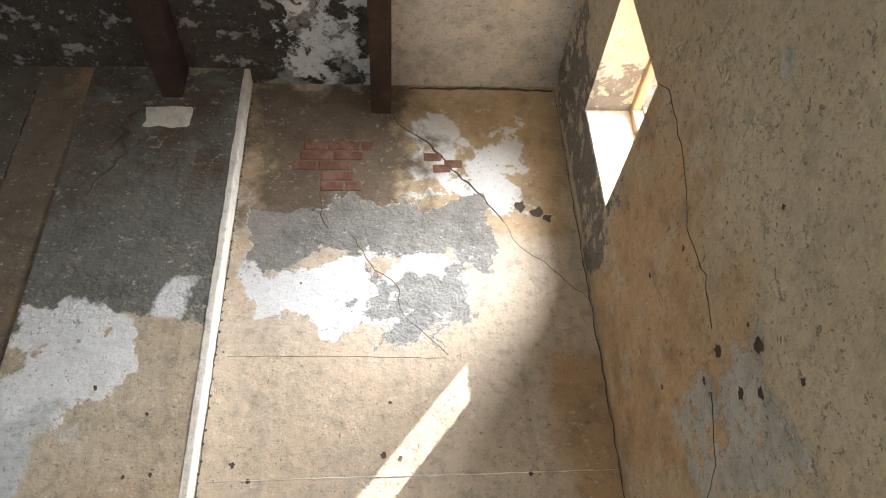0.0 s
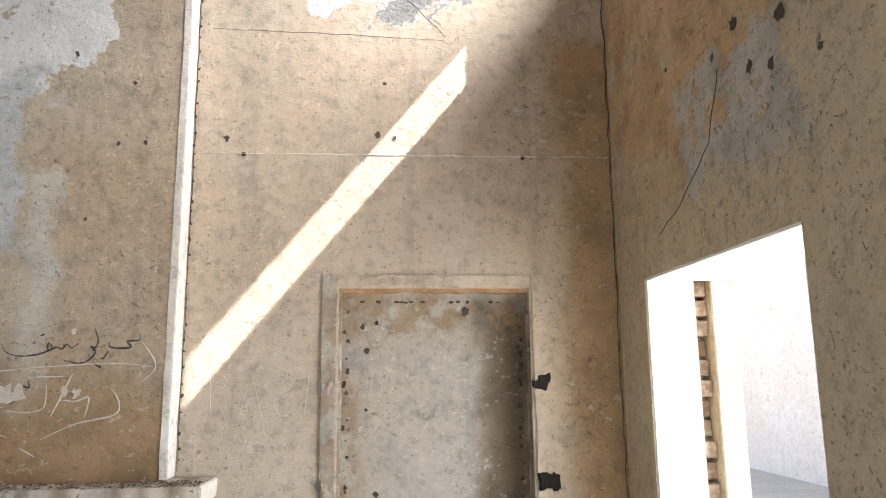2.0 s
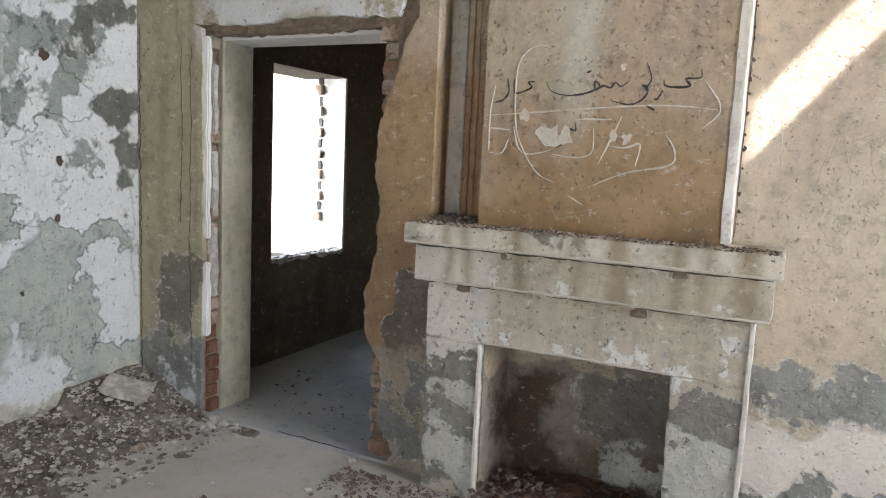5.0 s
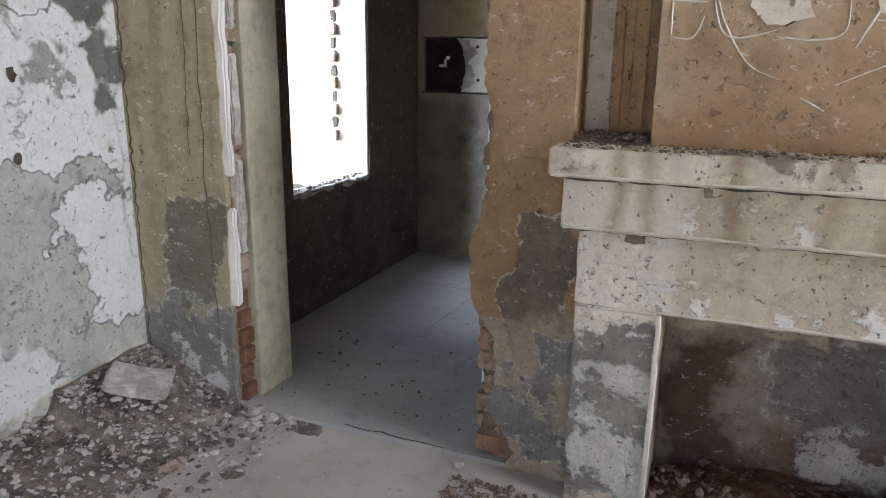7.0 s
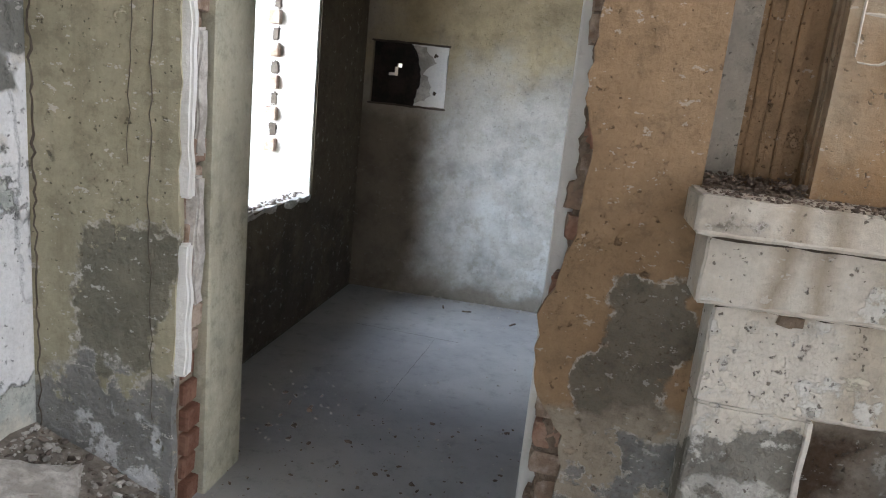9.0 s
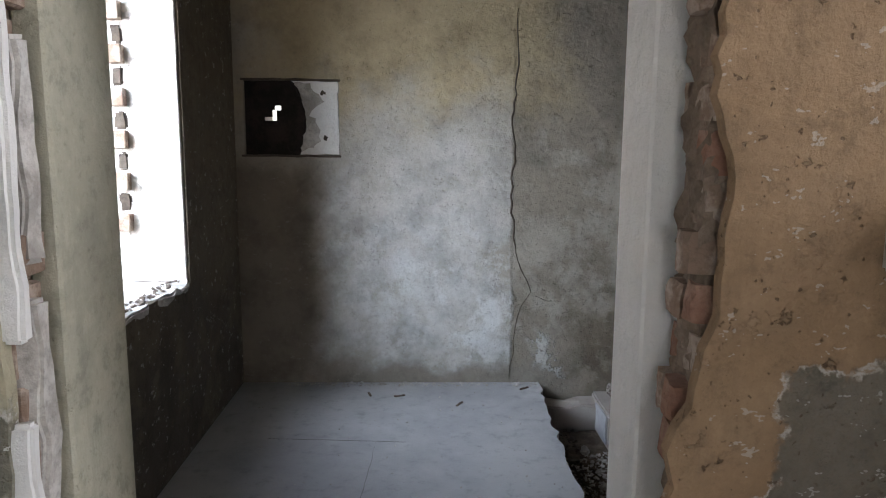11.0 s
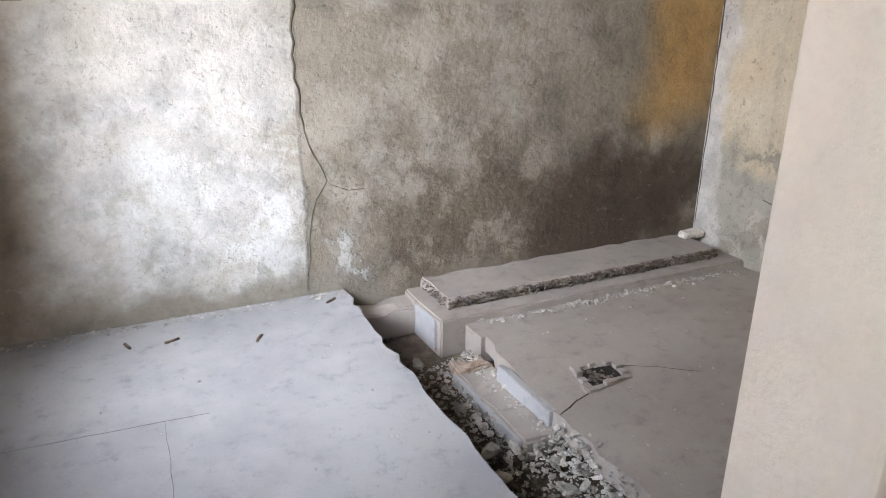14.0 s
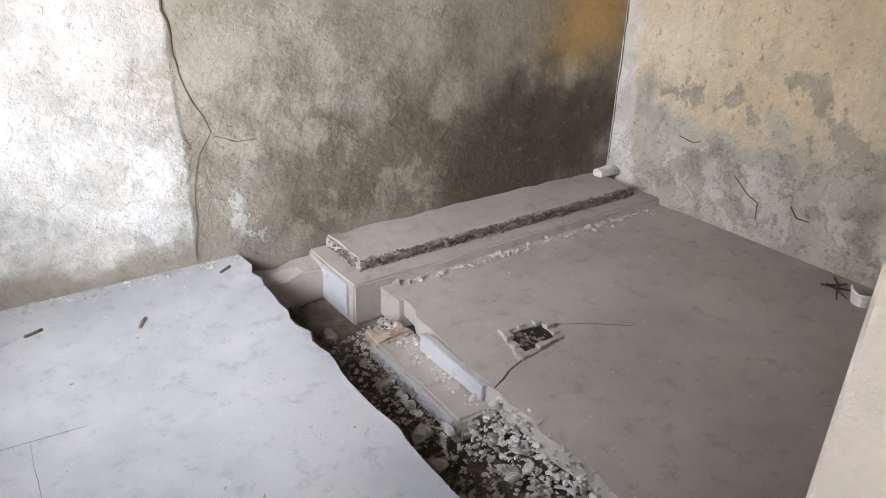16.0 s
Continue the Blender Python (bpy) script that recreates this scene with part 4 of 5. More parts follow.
ink2 = [[(-1.433, 1.756), (-1.464, 1.735), (-1.487, 1.751), (-1.507, 1.73), (-1.535, 1.738), (-1.568, 1.722), (-1.57, 1.756), (-1.552, 1.735), (-1.601, 1.709), (-1.685, 1.698), (-1.753, 1.716), (-1.778, 1.755)],
        [(-1.608, 1.791), (-1.589, 1.799)], [(-1.644, 1.587), (-1.64, 1.553), (-1.666, 1.56), (-1.685, 1.536), (-1.683, 1.507), (-1.719, 1.479)]]
part("charcoal_writing", ribbon([flow(q) for q in ink + ink2], "y", 3.59, -0.0025, 0.013, rng), M_INK, breast, "black handwriting strokes on plaster")
lime = [[(-1.748, 1.89), (-1.82, 1.905), (-1.88, 1.875), (-1.912, 1.81), (-1.915, 1.675), (-1.895, 1.527), (-1.81, 1.38), (-1.717, 1.332)], [(-2.05, 1.611), (-1.88, 1.622), (-1.51, 1.651), (-1.27, 1.66), (-1.09, 1.645)],
        [(-2.01, 1.742), (-2.029, 1.62), (-2.028, 1.46)], [(-2.027, 1.556), (-1.933, 1.55)], [(-2.022, 1.449), (-1.965, 1.451), (-1.937, 1.512)], [(-1.656, 1.282), (-1.59, 1.246)]]
lime2 = [[(-1.916, 1.567), (-1.889, 1.473), (-1.837, 1.448), (-1.739, 1.47)], [(-1.738, 1.452), (-1.636, 1.442), (-1.566, 1.466), (-1.564, 1.563)], [(-1.645, 1.6), (-1.491, 1.603)], [(-1.451, 1.616), (-1.494, 1.513), (-1.535, 1.42)],
         [(-1.493, 1.495), (-1.429, 1.489), (-1.371, 1.504), (-1.384, 1.414)], [(-1.273, 1.545), (-1.235, 1.484), (-1.252, 1.425), (-1.423, 1.387), (-1.572, 1.319)], [(-1.143, 1.756), (-1.078, 1.648), (-1.14, 1.573)]]
part("scratched_writing", ribbon([flow(q) for q in lime + lime2], "y", 3.59, -0.0025, 0.011, rng), M_SCRATCH, breast, "pale scratched lines in plaster")
for u, z, r in ((-1.74, 1.52, 0.06), (-1.68, 1.53, 0.05), (-1.87, 1.616, 0.035), (-1.424, 1.525, 0.03), (-1.79, 1.543, 0.03), (-1.485, 1.537, 0.025), (-1.46, 1.81, 0.02)):
    pit(u, z, r, "y", 3.5895, breast, M_SCRATCH, "scratched_patch")
scr = [[(-0.86, 1.62), (-0.85, 1.42)], arc(-0.84, 1.57, 0.06, 0.04, -90, 90), [(-0.72, 1.38), (-0.66, 1.62), (-0.6, 1.38)], [(-0.70, 1.47), (-0.62, 1.5)], arc(-0.5, 1.5, 0.05, 0.1, 180, 360), [(-0.4, 1.4), (-0.38, 1.6)]]
part("scratched_writing", ribbon(scr, "y", YN, -0.002, 0.006, rng), M_SCRATCH, north, "faint scratched lines in plaster")

# side of the chimney breast: white plaster, made paler for light on it
part("side_strip", worn_box(-1.04, -1.0, 3.587, YN, 1.13, 5.58, step=0.12, rag=0.003, bevel=0.004, seed=12), M_WHITEWASH, breast, "white plaster edge of the breast, its light in the colour")
part("pilaster_strip", worn_box(-2.285, -2.205, 3.742, 3.754, 1.24, 3.24, step=0.10, rag=0.003, bevel=0.003, seed=4), M_STRIP, core, "pale weathered strip in the recess")
for x0, x1, y in ((-2.19, -2.172, 3.738), (-2.155, -2.14, 3.742), (-2.115, -2.095, 3.736)):
    part("ridge", worn_box(x0, x1, y, 3.754, 1.24, 3.24, step=0.10, rag=0.004, bevel=0.003, seed=x0), M_PIER, core, "vertical plaster ridge in the recess")
for y in (3.63, 3.675):
    part("ridge", worn_box(-2.066, -2.05, y, y + 0.014, 1.13, 3.12, step=0.10, rag=0.004, bevel=0.003, seed=y), M_BREAST, breast, "vertical plaster ridge on the breast")
for k in range(60):
    z = 1.2 + k * 0.072 + rng.uniform(-0.02, 0.02)
    pit(-0.990 + rng.uniform(-0.003, 0.004), z, rng.uniform(0.006, 0.012), "y", YN - 0.0006, breast, None, "edge_chip")
part("beam_pad", worn_box(-1.66, -1.34, 3.575, 3.63, 5.02, 5.20, step=0.06, rag=0.012, seed=13), M_WHITEWASH, breast, "whitewashed pad under the beam end")

# ---- walled-up niche ----
niche = empty("niche", (0.25, YN, 0.62))
tagged(niche, "walled-up wall niche with cement back and broken hinge sockets", "niche", kind="structure")


def npart(name, bm, mat, label=""):
    ob = part(name, bm, mat, None, label)
    ob.parent = niche
    ob.matrix_parent_inverse = niche.matrix_world.inverted()


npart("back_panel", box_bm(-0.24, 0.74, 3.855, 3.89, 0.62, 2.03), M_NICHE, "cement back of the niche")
for x0, x1, z0, z1 in ((-0.325, -0.25, 0.54, 2.10), (0.75, 0.83, 0.54, 2.10), (-0.25, 0.75, 2.04, 2.10), (-0.25, 0.75, 0.54, 0.61)):
    npart("trim", worn_box(x0, x1, YN - 0.010, YN + 0.03, z0, z1, step=0.06, rag=0.004, bevel=0.004, seed=x0 + z0), (M_NICHE if x1 < 0 or z1 < 0.7 else M_NORTH))
for x0, x1, z0, z1 in ((-0.25, -0.225, 0.62, 2.03), (0.725, 0.75, 0.62, 2.03), (-0.24, 0.74, 2.01, 2.04)):
    npart("inner_frame", worn_box(x0, x1, YN + 0.015, YN + 0.05, z0, z1, step=0.05, rag=0.008, bevel=0.003, seed=x1), M_RUST if z0 > 1 else M_NICHE)
# Right sockets are black blocks standing for the dark of deep pockets.
for x, z, w in ((-0.285, 1.54, 0.06), (-0.285, 1.04, 0.07), (0.79, 1.56, 0.09), (0.81, 1.06, 0.11)):
    npart("hinge_socket", worn_box(x - w / 2, x + w / 2, YN - 0.016, YN + 0.05, z - 0.05, z + 0.05, step=0.025, rag=0.014, seed=z + x), M_HOLE_BLACK if x > 0 else M_BRICK_DUSTY, "broken hinge socket")
for k in range(12):
    z = 0.72 + 1.27 * rng.random()
    x = rng.choice((-0.21, -0.205, 0.71, 0.70)) + rng.uniform(-0.008, 0.008)
    npart("chip", worn_box(x - 0.008, x + 0.008, 3.846, 3.858, z - 0.012, z + 0.014, step=0.02, rag=0.006, bevel=0.002, seed=k), M_VOID)
for k in range(13):
    x = -0.2 + 0.88 * rng.random()
    npart("chip", worn_box(x - 0.014 * rng.uniform(0.3, 1), x + 0.014, 3.848, 3.858, 1.965, 1.965 + rng.uniform(0.006, 0.016), step=0.02, rag=0.006, bevel=0.002, seed=k), M_VOID)
for x, z, r in ((0.42, 1.92, 0.05), (-0.12, 1.84, 0.03), (-0.05, 1.86, 0.025), (-0.1, 1.72, 0.03), (0.1, 0.78, 0.04), (0.2, 0.74, 0.03), (-0.1, 1.42, 0.02), (-0.05, 1.0, 0.03), (-0.12, 0.66, 0.04)):
    pit(x, z, r * 0.6, "y", 3.855, north, name="broken_plaster")

bm = bmesh.new()
sill_rng = random.Random(17)
for k in range(70):
    x, w = -0.22 + 0.9 * sill_rng.random() ** 1.8, sill_rng.uniform(0.006, 0.02)
    y = sill_rng.uniform(3.77, 3.85)
    box(bm, x, x + w, y - w * 0.6, y, 0.618, 0.622 + w * sill_rng.uniform(0.4, 1.1))
npart("sill_debris", bm, M_DEBRIS, "brown crumbs on the niche sill")
for k in range(34):
    z = 0.66 + 1.33 * (k // 2) / 17 + rng.uniform(-0.02, 0.02)
    pit((-0.205, 0.705)[k % 2] + rng.uniform(-0.01, 0.01), z, rng.uniform(0.005, 0.015), "y", 3.8548, north, None, "broken_plaster")

# ---- windows ----
for k in range(15):
    z = 0.63 + k * 0.094
    brick(BRICK, east, 1.465, 1.535, 3.40 + rng.choice((0, 0.02, 0.045)), 3.50, z, z + 0.078, 3)
part("sill", worn_box(1.2, 1.66, 2.08, 3.36, 0.55, 0.63, step=0.06, rag=0.02, seed=21), M_WHITEWASH, east, "broken whitewashed sill")
for x0, x1, y0, y1, z0, z1 in ((1.226, 1.455, 3.352, 3.37, 0.63, 2.03), (1.545, 1.66, 3.352, 3.37, 0.63, 2.03), (1.226, 1.66, 2.08, 3.352, 2.018, 2.036)):
    part("reveal", box_bm(x0, x1, y0, y1, z0, z1, bevel=0.004), M_REVEAL, east, "whitewashed window reveal")
part("reveal", box_bm(1.226, 1.66, 3.205, 3.225, 4.09, 4.85, bevel=0.004), M_WHITEWASH, east, "whitewashed clerestory reveal")
frame_top = empty("window_1", (1.55, 2.7, 4.09))
tagged(frame_top, "bare wooden clerestory window frame without glass", "window", kind="structure")
for x0, x1, y0, y1, z0, z1 in ((1.50, 1.55, 3.15, 3.205, 4.09, 4.85), (1.50, 1.55, 1.9, 3.15, 4.80, 4.85), (1.50, 1.55, 1.9, 3.15, 4.09, 4.12), (1.56, 1.58, 3.12, 3.15, 4.12, 4.80)):
    ob = part("window_frame", box_bm(x0, x1, y0, y1, z0, z1, bevel=0.006), M_FRAME)
    ob.parent = frame_top
    ob.matrix_parent_inverse = frame_top.matrix_world.inverted()
part("reveal", box_bm(-4.51, -4.08, 5.535, 5.555, 0.74, 2.12, bevel=0.004), M_WHITEWASH, kwest, "sunlit whitewashed reveal")
for k in range(7):
    z = 0.96 + k * 0.172
    brick(BRICK, kwest, -4.35, -4.29, 5.49, 5.55, z, z + 0.075, 2)
    # Dark blocks put in for the shadows between the brick notches.
    part("socket", worn_box(-4.345, -4.295, 5.528, 5.545, z + 0.08, z + 0.16, step=0.03, rag=0.006, seed=k), M_VOID, kwest, "dark block for the shadow in a frame socket")
part("sill", worn_box(-4.51, -4.06, 4.63, 5.55, 0.71, 0.742, step=0.05, rag=0.016, seed=22), M_STONE, kwest, "broken cement sill")
scatter("sill_crumbs", random.Random(5), 120, lambda r: (XK - 0.02 - 0.06 * r.random(), r.uniform(4.65, 5.52), 0.745), (0.006, 0.022), M_DARKSTONE, "dark crumbs on the window sill")

BEFORE = set(scene.objects)

# ---- switch board recess in the back room ----
recess = empty("switch_recess", (-3.7, YK, 1.18))
tagged(recess, "old switchboard recess with torn out wiring hole", "recess", kind="structure")


def rpart(name, bm, mat, label=""):
    ob = part(name, bm, mat, None, label)
    ob.parent = recess
    ob.matrix_parent_inverse = recess.matrix_world.inverted()


rpart("plate", sheet(ragged([(-3.66, 1.185), (-3.465, 1.19), (-3.468, 1.545), (-3.70, 1.545), (-3.64, 1.5), (-3.62, 1.4), (-3.63, 1.3)], 0.006, 0.03, rng)[:-1], "y", YK + 0.012, 0.03), M_REVEAL, "peeling white painted plate")
rpart("stain", sheet(ragged([(-3.67, 1.2), (-3.58, 1.22), (-3.55, 1.3), (-3.6, 1.38), (-3.54, 1.44), (-3.6, 1.53), (-3.68, 1.54), (-3.64, 1.4)], 0.014, 0.02, rng)[:-1], "y", YK + 0.008, 0.01), M_STONE, "bare cement where paint is gone")
bm = bmesh.new()
gap = [(-3.79, -3.757, 0, 9, 1.403, 1.426), (-3.803, -3.780, 0, 9, 1.36, 1.405), (-3.842, -3.780, 0, 9, 1.352, 1.370)]
solid(bm, [-3.94, -3.842, -3.803, -3.79, -3.78, -3.757, -3.66], [YK + 0.035, YK + 0.049], [1.18, 1.352, 1.36, 1.37, 1.403, 1.405, 1.426, 1.55], gap)
rpart("soot", bm, M_HOLE_BLACK, "black sheet across the opening with a broken gap")
rpart("soot_rim", sheet(ragged([(-3.665, 1.183), (-3.64, 1.28), (-3.625, 1.36), (-3.64, 1.45), (-3.70, 1.546), (-3.74, 1.546), (-3.71, 1.4), (-3.72, 1.183)], 0.008, 0.02, rng)[:-1], "y", YK + 0.004, 0.03), M_HOLE_BLACK, "black rim of the opening")
for x, z in ((-3.54, 1.49), (-3.53, 1.27)):
    pit(x, z, 0.018, "y", YK + 0.011, knorth)
for z0, z1 in ((1.545, 1.556), (1.172, 1.183)):
    rpart("edge", worn_box(-3.95, -3.455, YK - 0.006, YK + 0.03, z0, z1, step=0.05, rag=0.004, bevel=0.002, seed=z0), M_VOID)

# ---- trench, pedestal and slabs of the back room ----
ped = empty("low_plinth", (-1.3, 5.87, -0.2))
tagged(ped, "low two-step cement plinth along the back wall", "plinth")


def ppart(name, bm, mat, label=""):
    ob = part(name, bm, mat, None, label)
    ob.parent = ped
    ob.matrix_parent_inverse = ped.matrix_world.inverted()
    return ob


ppart("base_step", worn_box(-2.12, XKE, 5.665, YK, -0.22, -0.048, step=0.12, rag=0.005, seed=31), M_SLAB_EAST, "cement base step")
ppart("base_face", worn_box(-2.128, -2.118, 5.70, 5.93, -0.20, -0.06, step=0.06, rag=0.004, bevel=0.002, seed=32), M_SLAB, "pale cement end face")
ppart("top_step", worn_box(-2.04, -0.46, 5.765, YK, -0.048, -0.002, step=0.08, rag=0.008, seed=33), M_SLAB_EAST, "dusty top step with rough edge")
verts_rng = random.Random(9)
agg = scatter("rough_edge", verts_rng, 900, lambda r: (r.uniform(-2.04, -0.47), 5.757 + r.uniform(-0.008, 0.005), r.uniform(-0.046, -0.006)), (0.007, 0.018), M_DARKSTONE, "exposed aggregate")
agg2 = scatter("rough_edge", verts_rng, 60, lambda r: (-2.042 + r.uniform(-0.004, 0.006), r.uniform(5.77, 6.0), r.uniform(-0.046, -0.006)), (0.007, 0.016), M_DARKSTONE, "exposed aggregate")
for o in (agg, agg2):
    o.parent = ped
    o.matrix_parent_inverse = ped.matrix_world.inverted()
    for key in ("category", "label"):
        del o[key]
tagged(part("wall_footing", worn_box(-2.42, -2.06, 5.90, YK, -0.22, -0.075, step=0.06, rag=0.012, seed=34), M_SLAB_EAST), "cement footing at the foot of the wall", "footing", kind="structure")
tagged(part("fallen_white_strip", worn_box(-0.52, -0.38, 5.93, 5.99, -0.002, 0.036, step=0.04, rag=0.004, seed=35), M_WHITEWASH), "short white plaster strip lying on the plinth", "plaster strip")
kerb = empty("brick_kerb", (-2.12, 5.2, -0.22))
tagged(kerb, "broken cement-covered brick kerb in the trench", "kerb")
for nm, b, mt in (("kerb_top", worn_box(-2.17, -2.02, 4.92, 5.40, -0.22, -0.145, step=0.06, rag=0.01, seed=36), M_SLAB_EAST),
                  ("kerb_brick", worn_box(-2.17, -2.02, 5.402, 5.50, -0.22, -0.135, step=0.04, rag=0.008, seed=37), M_BRICK_DUSTY),
                  ("kerb_face", worn_box(-2.18, -2.168, 4.95, 5.44, -0.21, -0.155, step=0.06, rag=0.003, bevel=0.003, seed=38), M_SLAB)):
    ob = part(nm, b, mt)
    ob.parent = kerb
    ob.matrix_parent_inverse = kerb.matrix_world.inverted()
tagged(part("slab_edge_face", worn_box(-2.062, -2.035, 4.96, 5.3, -0.145, -0.078, step=0.05, rag=0.005, bevel=0.003, seed=39), M_SLAB), "pale plaster edge of the slab", "slab edge", kind="structure")
R = random.Random(11)
def trench_bed(r):
    u = r.random() ** 0.7
    y = 3.95 + 1.6 * r.random()
    x = -2.40 + 0.36 * u
    return x, y, -0.215 + 0.085 * max(0.0, u - 0.25) + 0.02 * r.random()


scatter("trench_rubble", R, 3200, trench_bed, (0.005, 0.017), M_STONE, "grey plaster rubble filling the trench")
scatter("trench_lumps", R, 60, trench_bed, (0.016, 0.036), M_STONE, "larger pale plaster lumps in the trench", 1, 0.6)
scatter("trench_dirt", R, 1200, lambda r: (r.uniform(-2.44, -2.24), r.uniform(3.95, 5.9), -0.22 + 0.025 * r.random()), (0.006, 0.022), M_DARKSTONE, "dark earth clods in the trench")
scatter("slab_rim_rubble", R, 420, lambda r: (-2.04 + r.uniform(-0.04, 0.02), r.uniform(3.95, 4.92), -0.115 + r.uniform(-0.06, 0.035)), (0.008, 0.026), M_STONE, "crumbled slab edge")
scatter("plinth_foot_crumbs", R, 260, lambda r: (r.uniform(-1.95, -0.45), 5.64 + r.uniform(-0.07, 0.04) * r.random(), -0.08), (0.005, 0.02), M_STONE, "crumbs along the plinth")
tagged(part("trench_back_fill", box_bm(-2.0, XKE, 5.53, 5.70, -0.2, -0.084), M_SLAB_EAST), "dusty cement strip by the plinth", "floor", kind="structure")

# broken drain hole in the dusty slab
drain = empty("drain_hole", (-1.76, 5.08, -0.08))
tagged(drain, "broken square drain hole in the cement floor", "drain hole")


def dpart(name, bm, mat, label=""):
    ob = part(name, bm, mat, None, label)
    ob.parent = drain
    ob.matrix_parent_inverse = drain.matrix_world.inverted()


# Black sheet laid in for the hole's dark; the slab is not cut.
dpart("pit", sheet([(-1.82, 5.15), (-1.67, 5.12), (-1.69, 5.03), (-1.86, 5.01)], "z", -0.085, 0.008), M_HOLE_BLACK, "dark hole")
for (xa, ya), (xb, yb) in (((-1.82, 5.155), (-1.67, 5.125)), ((-1.86, 5.005), (-1.69, 5.025)), ((-1.868, 5.01), (-1.825, 5.15)), ((-1.68, 5.03), (-1.662, 5.12))):
    n = max(2, int(math.hypot(xb - xa, yb - ya) / 0.02))
    bm = bmesh.new()
    for k in range(n):
        f0 = k / n
        x, y = xa + (xb - xa) * f0, ya + (yb - ya) * f0
        w = R.uniform(0.006, 0.014)
        box(bm, x - w, x + w + 0.01, y - w, y + w, -0.085, -0.078 + R.uniform(0.002, 0.02))
    dpart("rim", bm, M_SLAB_EAST)
scatter("drain_rubble", R, 40, lambda r: (r.uniform(-1.82, -1.69), r.uniform(5.03, 5.12), -0.08), (0.006, 0.026), M_DARKSTONE, "rubble in the drain hole")
crack([(-1.86, 5.0), (-1.94, 4.98), (-2.04, 4.93)], "z", -0.08, 0.003, 0.008, None, amp=0.008, name="floor_crack")["kind"] = "structure"
crack([(-1.66, 5.13), (-1.52, 5.04), (-1.4, 4.95)], "z", -0.08, 0.002, 0.002, None, amp=0.01, name="floor_crack")["kind"] = "structure"
crack([(-3.23, 5.30), (-3.24, 5.04), (-3.27, 4.4)], "z", 0.0, 0.001, 0.003, None, amp=0.003, name="floor_joint")["kind"] = "structure"
crack([(-3.7, 5.33), (-3.23, 5.30), (-3.1, 5.29)], "z", 0.0, 0.001, 0.002, None, amp=0.003, name="floor_joint")["kind"] = "structure"
scatter("wall_foot_crumbs", R, 260, lambda r: (r.uniform(-3.75, -2.42), YK - 0.015 - 0.05 * r.random() ** 2, 0.0), (0.004, 0.018), M_STONE, "crumbs along the foot of the wall")
scatter("floor_crumbs", R, 420, lambda r: (r.uniform(-3.9, -2.5), 3.55 + 2.35 * r.random() ** 1.7, 0.0), (0.003, 0.011), M_STONE, "scattered crumbs on the cement slab")
scatter("slab_crumbs", R, 160, lambda r: (r.uniform(-2.0, -0.4), r.uniform(4.0, 5.55), -0.08), (0.003, 0.011), M_STONE, "scattered crumbs on the dusty slab")

scatter("floor_litter", R, 150, lambda r: (r.uniform(-3.7, -2.55), 3.62 + 0.85 * r.random(), 0.0), (0.005, 0.018), M_DEBRIS, "dark dry leaf scraps on the cement slab", 1, 0.3)

BACK_ROOM = [ob for ob in scene.objects if ob not in BEFORE] + [knorth, keast, ksouth, kceil, sub, slab, slab_east]

# ---- rubble in the tall room ----
bm = bmesh.new()
nx, ny = 26, 44
grid = []
for i in range(nx + 1):
    for j in range(ny + 1):
        x, y = XW + 0.95 * i / nx, 1.2 + 2.42 * j / ny
        h = 0.17 * max(0, 1 - (x - XW) / 0.62) ** 1.3 * min(1, (y - 1.2) / 1.2) * (0.75 + 0.5 * (y > 3.1)) + 0.02 * noise.noise(Vector((x * 6, y * 6, 0)))
        if x - XW < 0.5 and y > 3.0:
            h += 0.05 * (y - 3.0)
        grid.append(bm.verts.new((x, y, -0.026 + max(0.0, h))))
for i in range(nx):
    for j in range(ny):
        k = i * (ny + 1) + j
        bm.faces.new((grid[k], grid[k + ny + 1], grid[k + ny + 2], grid[k + 1]))
mound = tagged(part("rubble_heap", bm, M_RUBBLE), "heap of crumbled plaster and dust along the wall", "rubble", kind="stuff")


def heap_z(x, y):
    h = 0.17 * max(0, 1 - (x - XW) / 0.62) ** 1.3 * max(0, min(1, (y - 1.2) / 1.2)) * (0.75 + 0.5 * (y > 3.1)) + (0.05 * (y - 3.0) if x - XW < 0.5 and y > 3.0 else 0)
    return -0.024 + max(0.0, h)


def on_heap(r):
    x, y = XW + 0.02 + 0.8 * r.random() ** 1.4, r.uniform(1.3, 3.61)
    return x, y, heap_z(x, y)


scatter("heap_gravel", R, 4200, on_heap, (0.005, 0.028), M_STONE, "grey crumbled plaster gravel")
scatter("heap_chips", R, 2200, on_heap, (0.006, 0.030), M_DARKSTONE, "dark plaster chips on the heap")
scatter("jamb_rubble", R, 420, lambda r: (r.gauss(-3.65, 0.14), min(3.68, r.gauss(3.56, 0.08)), -0.015), (0.005, 0.035), M_STONE, "plaster rubble at the door jamb")
scatter("pier_rubble", R, 1700, lambda r: (r.uniform(-2.66, -0.9), 3.50 - abs(r.gauss(0, 0.15)), -0.02), (0.004, 0.024), M_DEBRIS, "brown debris before the hearth")
scatter("floor_gravel", R, 2400, lambda r: (r.uniform(-4.0, 0.9), r.uniform(0.6, 3.4), -0.02), (0.003, 0.014), M_STONE, "scattered gravel on the cement floor")
scatter("hearth_debris", R, 900, lambda r: (r.uniform(-1.96, -1.16), 3.40 + 0.45 * r.random(), 0.02 + 0.035 * r.random()), (0.005, 0.03), M_DEBRIS, "brown debris in the hearth")
bm = bmesh.new()
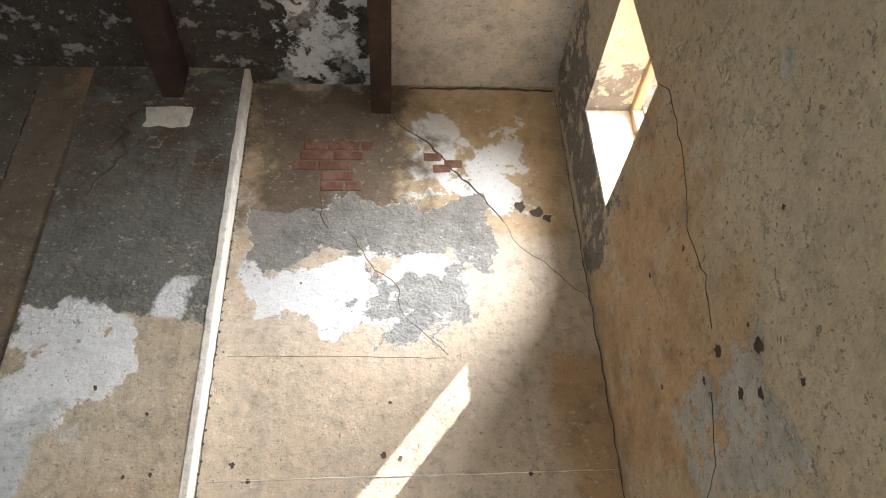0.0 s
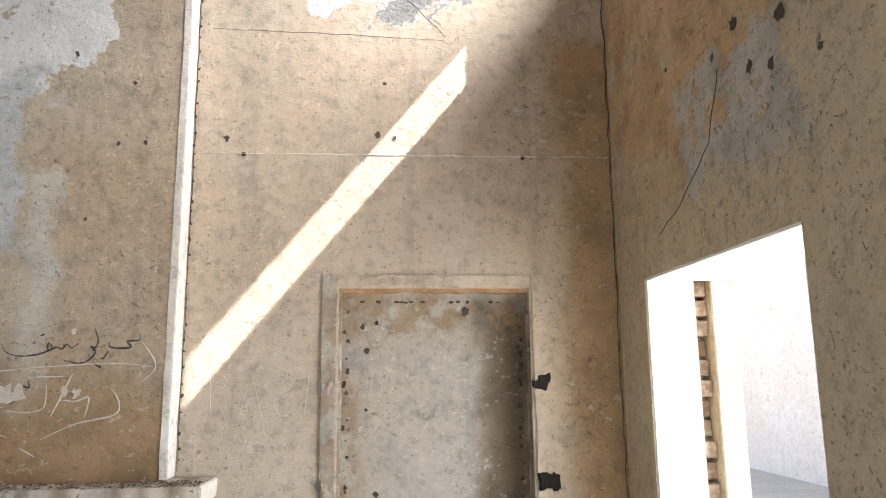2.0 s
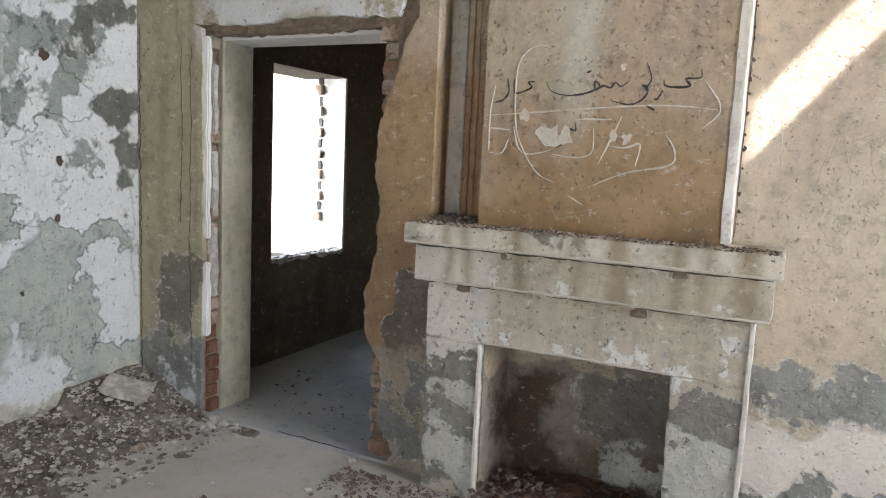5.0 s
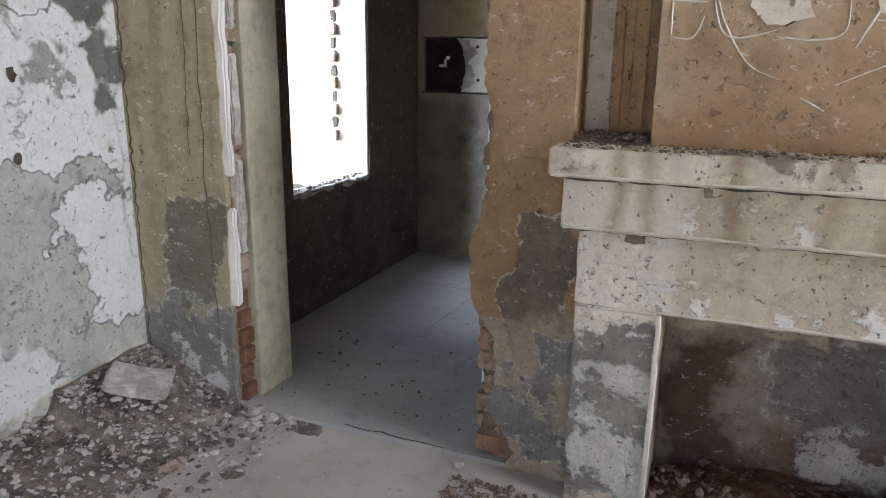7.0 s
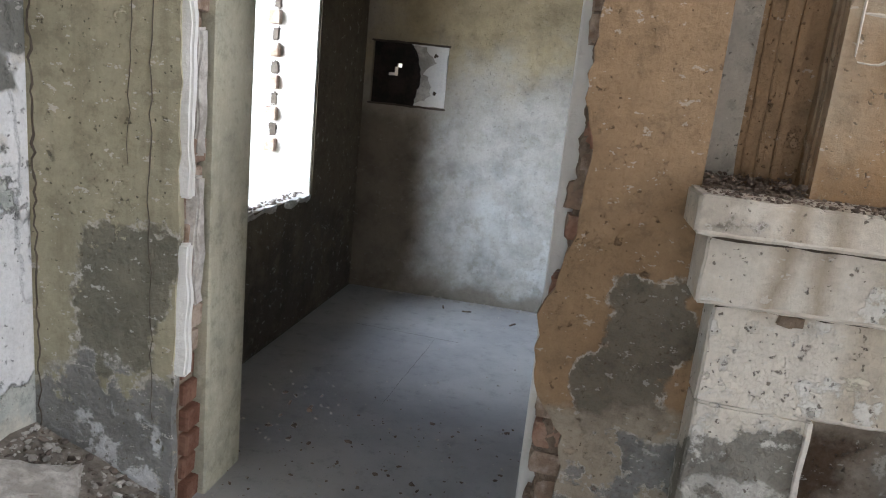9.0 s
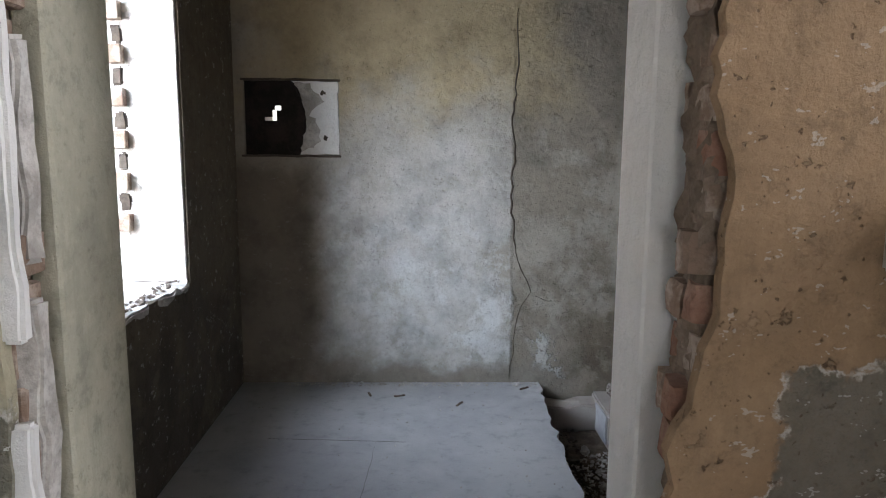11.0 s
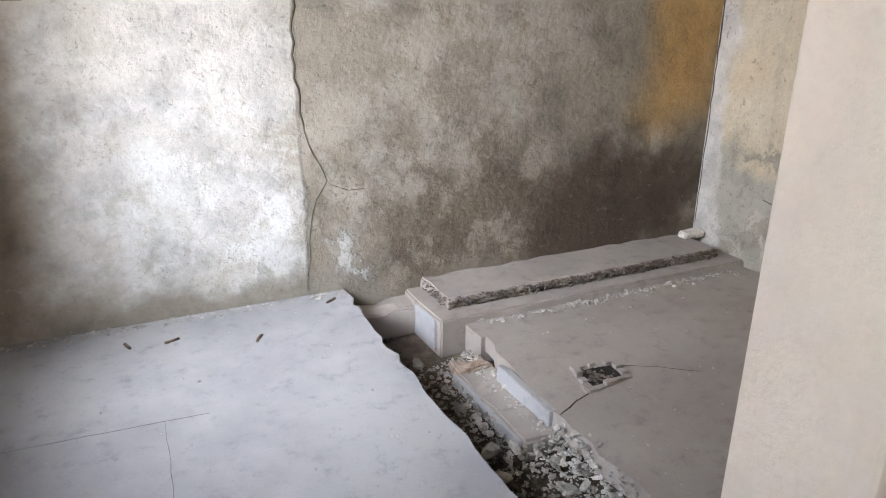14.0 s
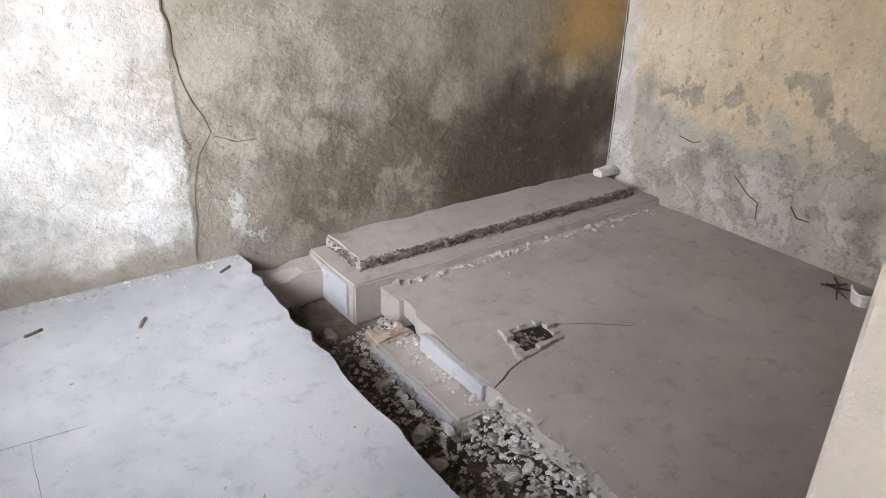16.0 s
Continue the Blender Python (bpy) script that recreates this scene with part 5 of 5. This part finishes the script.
ash = [[bm.verts.new((-1.975 + 0.83 * i / 18, 3.36 + 0.5 * j / 12, -0.024 + 0.075 * math.sin(math.pi * i / 18) * math.sin(math.pi * min(1, j / 9) * 0.5) * (1 if j else 0) + 0.014 * noise.noise(Vector((i * 0.7, j * 0.7, 3)))))
        for j in range(13)] for i in range(19)]
for i in range(18):
    for j in range(12):
        bm.faces.new((ash[i][j], ash[i + 1][j], ash[i + 1][j + 1], ash[i][j + 1]))
tagged(part("hearth_ash", bm, M_ASH), "heap of reddish burnt earth in the hearth", "ash", kind="stuff")
scatter("mantel_debris", R, 1500, lambda r: (r.uniform(-2.3, -0.8), 3.61 - 0.18 * r.random() ** 1.2, 1.234), (0.003, 0.013), M_DEBRIS, "dust and chips on the mantel shelf")
scatter("shelf_corner_dust", R, 700, lambda r: (-2.29 + 0.23 * r.random(), 3.745 - 0.2 * r.random() ** 1.6, 1.234 + 0.03 * r.random()), (0.003, 0.014), M_DEBRIS, "dust heap in the shelf corner")

STONES = [stone_mesh("rubble_stone", m, R, f, 2) for m, f in ((M_STONE, 0.6), (M_STONE, 0.8), (M_RUBBLE, 0.6), (M_BRICK_DUSTY, 0.7))]


def stone(x, y, z, r, k, label="grey broken plaster lump on the floor"):
    ob = new("rubble_stone", STONES[k])
    ob.matrix_world = pose(x, y, z + r * 0.35, R.uniform(-15, 15), R.uniform(-15, 15), R.uniform(0, 360)) @ Matrix.Diagonal((r, r * R.uniform(0.6, 1), r * 0.8, 1))
    tagged(ob, label, "stone", "rubble stones")


for x, y, r, k in ((-3.52, 3.57, 0.045, 0), (-3.62, 3.6, 0.05, 1), (-3.55, 3.51, 0.035, 0), (-3.68, 3.53, 0.04, 2), (-3.75, 3.45, 0.03, 1), (-3.43, 3.59, 0.025, 0), (-2.65, 3.55, 0.03, 1), (-2.66, 3.2, 0.025, 0),
                   (-3.2, 2.6, 0.03, 1), (-3.0, 2.9, 0.02, 2), (-2.75, 3.0, 0.02, 0), (-3.6, 2.5, 0.035, 1), (-3.3, 2.2, 0.03, 2), (-2.5, 2.7, 0.02, 0)):
    stone(x, y, -0.02, r, k)
stone(-3.64, 3.11, -0.02, 0.045, 3, "reddish brick fragment on the floor")
BEFORE = set(scene.objects)
for x, y, r, k in ((-2.27, 4.98, 0.05, 1), (-2.15, 4.72, 0.04, 0), (-2.3, 4.85, 0.035, 1), (-2.12, 4.62, 0.035, 0), (-2.24, 5.25, 0.035, 1), (-2.22, 5.12, 0.03, 0), (-2.2, 4.45, 0.04, 1), (-2.13, 4.3, 0.04, 0),
                   (-2.3, 4.6, 0.03, 2), (-2.1, 4.85, 0.03, 1), (-2.06, 4.78, 0.045, 0), (-2.33, 5.5, 0.035, 2), (-2.25, 5.6, 0.04, 1)):
    stone(x, y, -0.20, r, k, "pale plaster lump in the trench")
BACK_ROOM += [ob for ob in scene.objects if ob not in BEFORE]
chunk = part("plaster_chunk", worn_box(-0.13, 0.13, -0.09, 0.09, -0.02, 0.02, step=0.04, rag=0.014, seed=51), M_STONE)
chunk.matrix_world = pose(-4.02, 3.36, heap_z(-4.02, 3.36) + 0.05, 14, 16, 35)
tagged(chunk, "flat broken slab of grey plaster on the rubble", "plaster chunk")
for x, y, a in ((-2.5, 5.94, 40), (-3.3, 5.85, 100), (-3.15, 5.83, 20), (-2.85, 5.72, 60)):
    twig = part("twig", worn_box(-0.03, 0.03, -0.005, 0.005, 0, 0.009, step=0.02, rag=0.004, bevel=0.002, seed=x), M_DEBRIS)
    twig.matrix_world = pose(x, y, 0.0, 0, 0, a)
    BACK_ROOM.append(twig)
    tagged(twig, "small dry splinter on the cement floor", "splinter", "splinters")

SHARD = (-0.42, 4.81)
bm = bmesh.new()
rows = []
for k in range(9):
    a = math.radians(-80 + 20 * k)
    rows.append([bm.verts.new((r * math.cos(a), r * math.sin(a) * 0.8, z + 0.008 * noise.noise(Vector((k * 0.9, z * 30, r * 9))))) for r, z in ((0.050, 0.0), (0.066, 0.075), (0.060, 0.078), (0.044, 0.004))])
for r0, r1 in zip(rows, rows[1:]):
    for k in range(4):
        bm.faces.new((r0[k], r0[(k + 1) % 4], r1[(k + 1) % 4], r1[k]))
bm.faces.new(rows[0])
bm.faces.new(rows[-1][::-1])
shard = part("curved_shard", bm, M_REVEAL)
shard.matrix_world = pose(SHARD[0], SHARD[1], -0.086, 0, 12, 200)
tagged(shard, "white curved shard lying beside dark twigs", "shard")
for k in range(5):
    twig = part("dry_twig", worn_box(-0.06, 0.06, -0.003, 0.003, 0, 0.006, step=0.02, rag=0.005, bevel=0.001, seed=80 + k), M_INK)
    twig.matrix_world = pose(SHARD[0] - 0.02 + 0.02 * k, SHARD[1] + 0.09 + 0.012 * k, -0.084 + 0.002 * k, 0, -4, 25 + 47 * k)
    tagged(twig, "thin dark dry twig on the dusty slab", "twig", "twigs by the shard")

# ---- both rooms set on one floor level ----
UPPER = Matrix.Translation((0.01, 0.02, 0.11))
for ob in (north, east, breast, ceiling, niche, frame_top, shade, *BEAMS):
    ob.matrix_basis = UPPER @ ob.matrix_basis
BACK = Matrix(((1.05, 0, 0, 0.115), (0, 1.068, 0, -0.095), (0, 0, 1.07, 0), (0, 0, 0, 1)))
for ob in BACK_ROOM:
    if ob.parent is None:
        ob.matrix_basis = BACK @ ob.matrix_basis
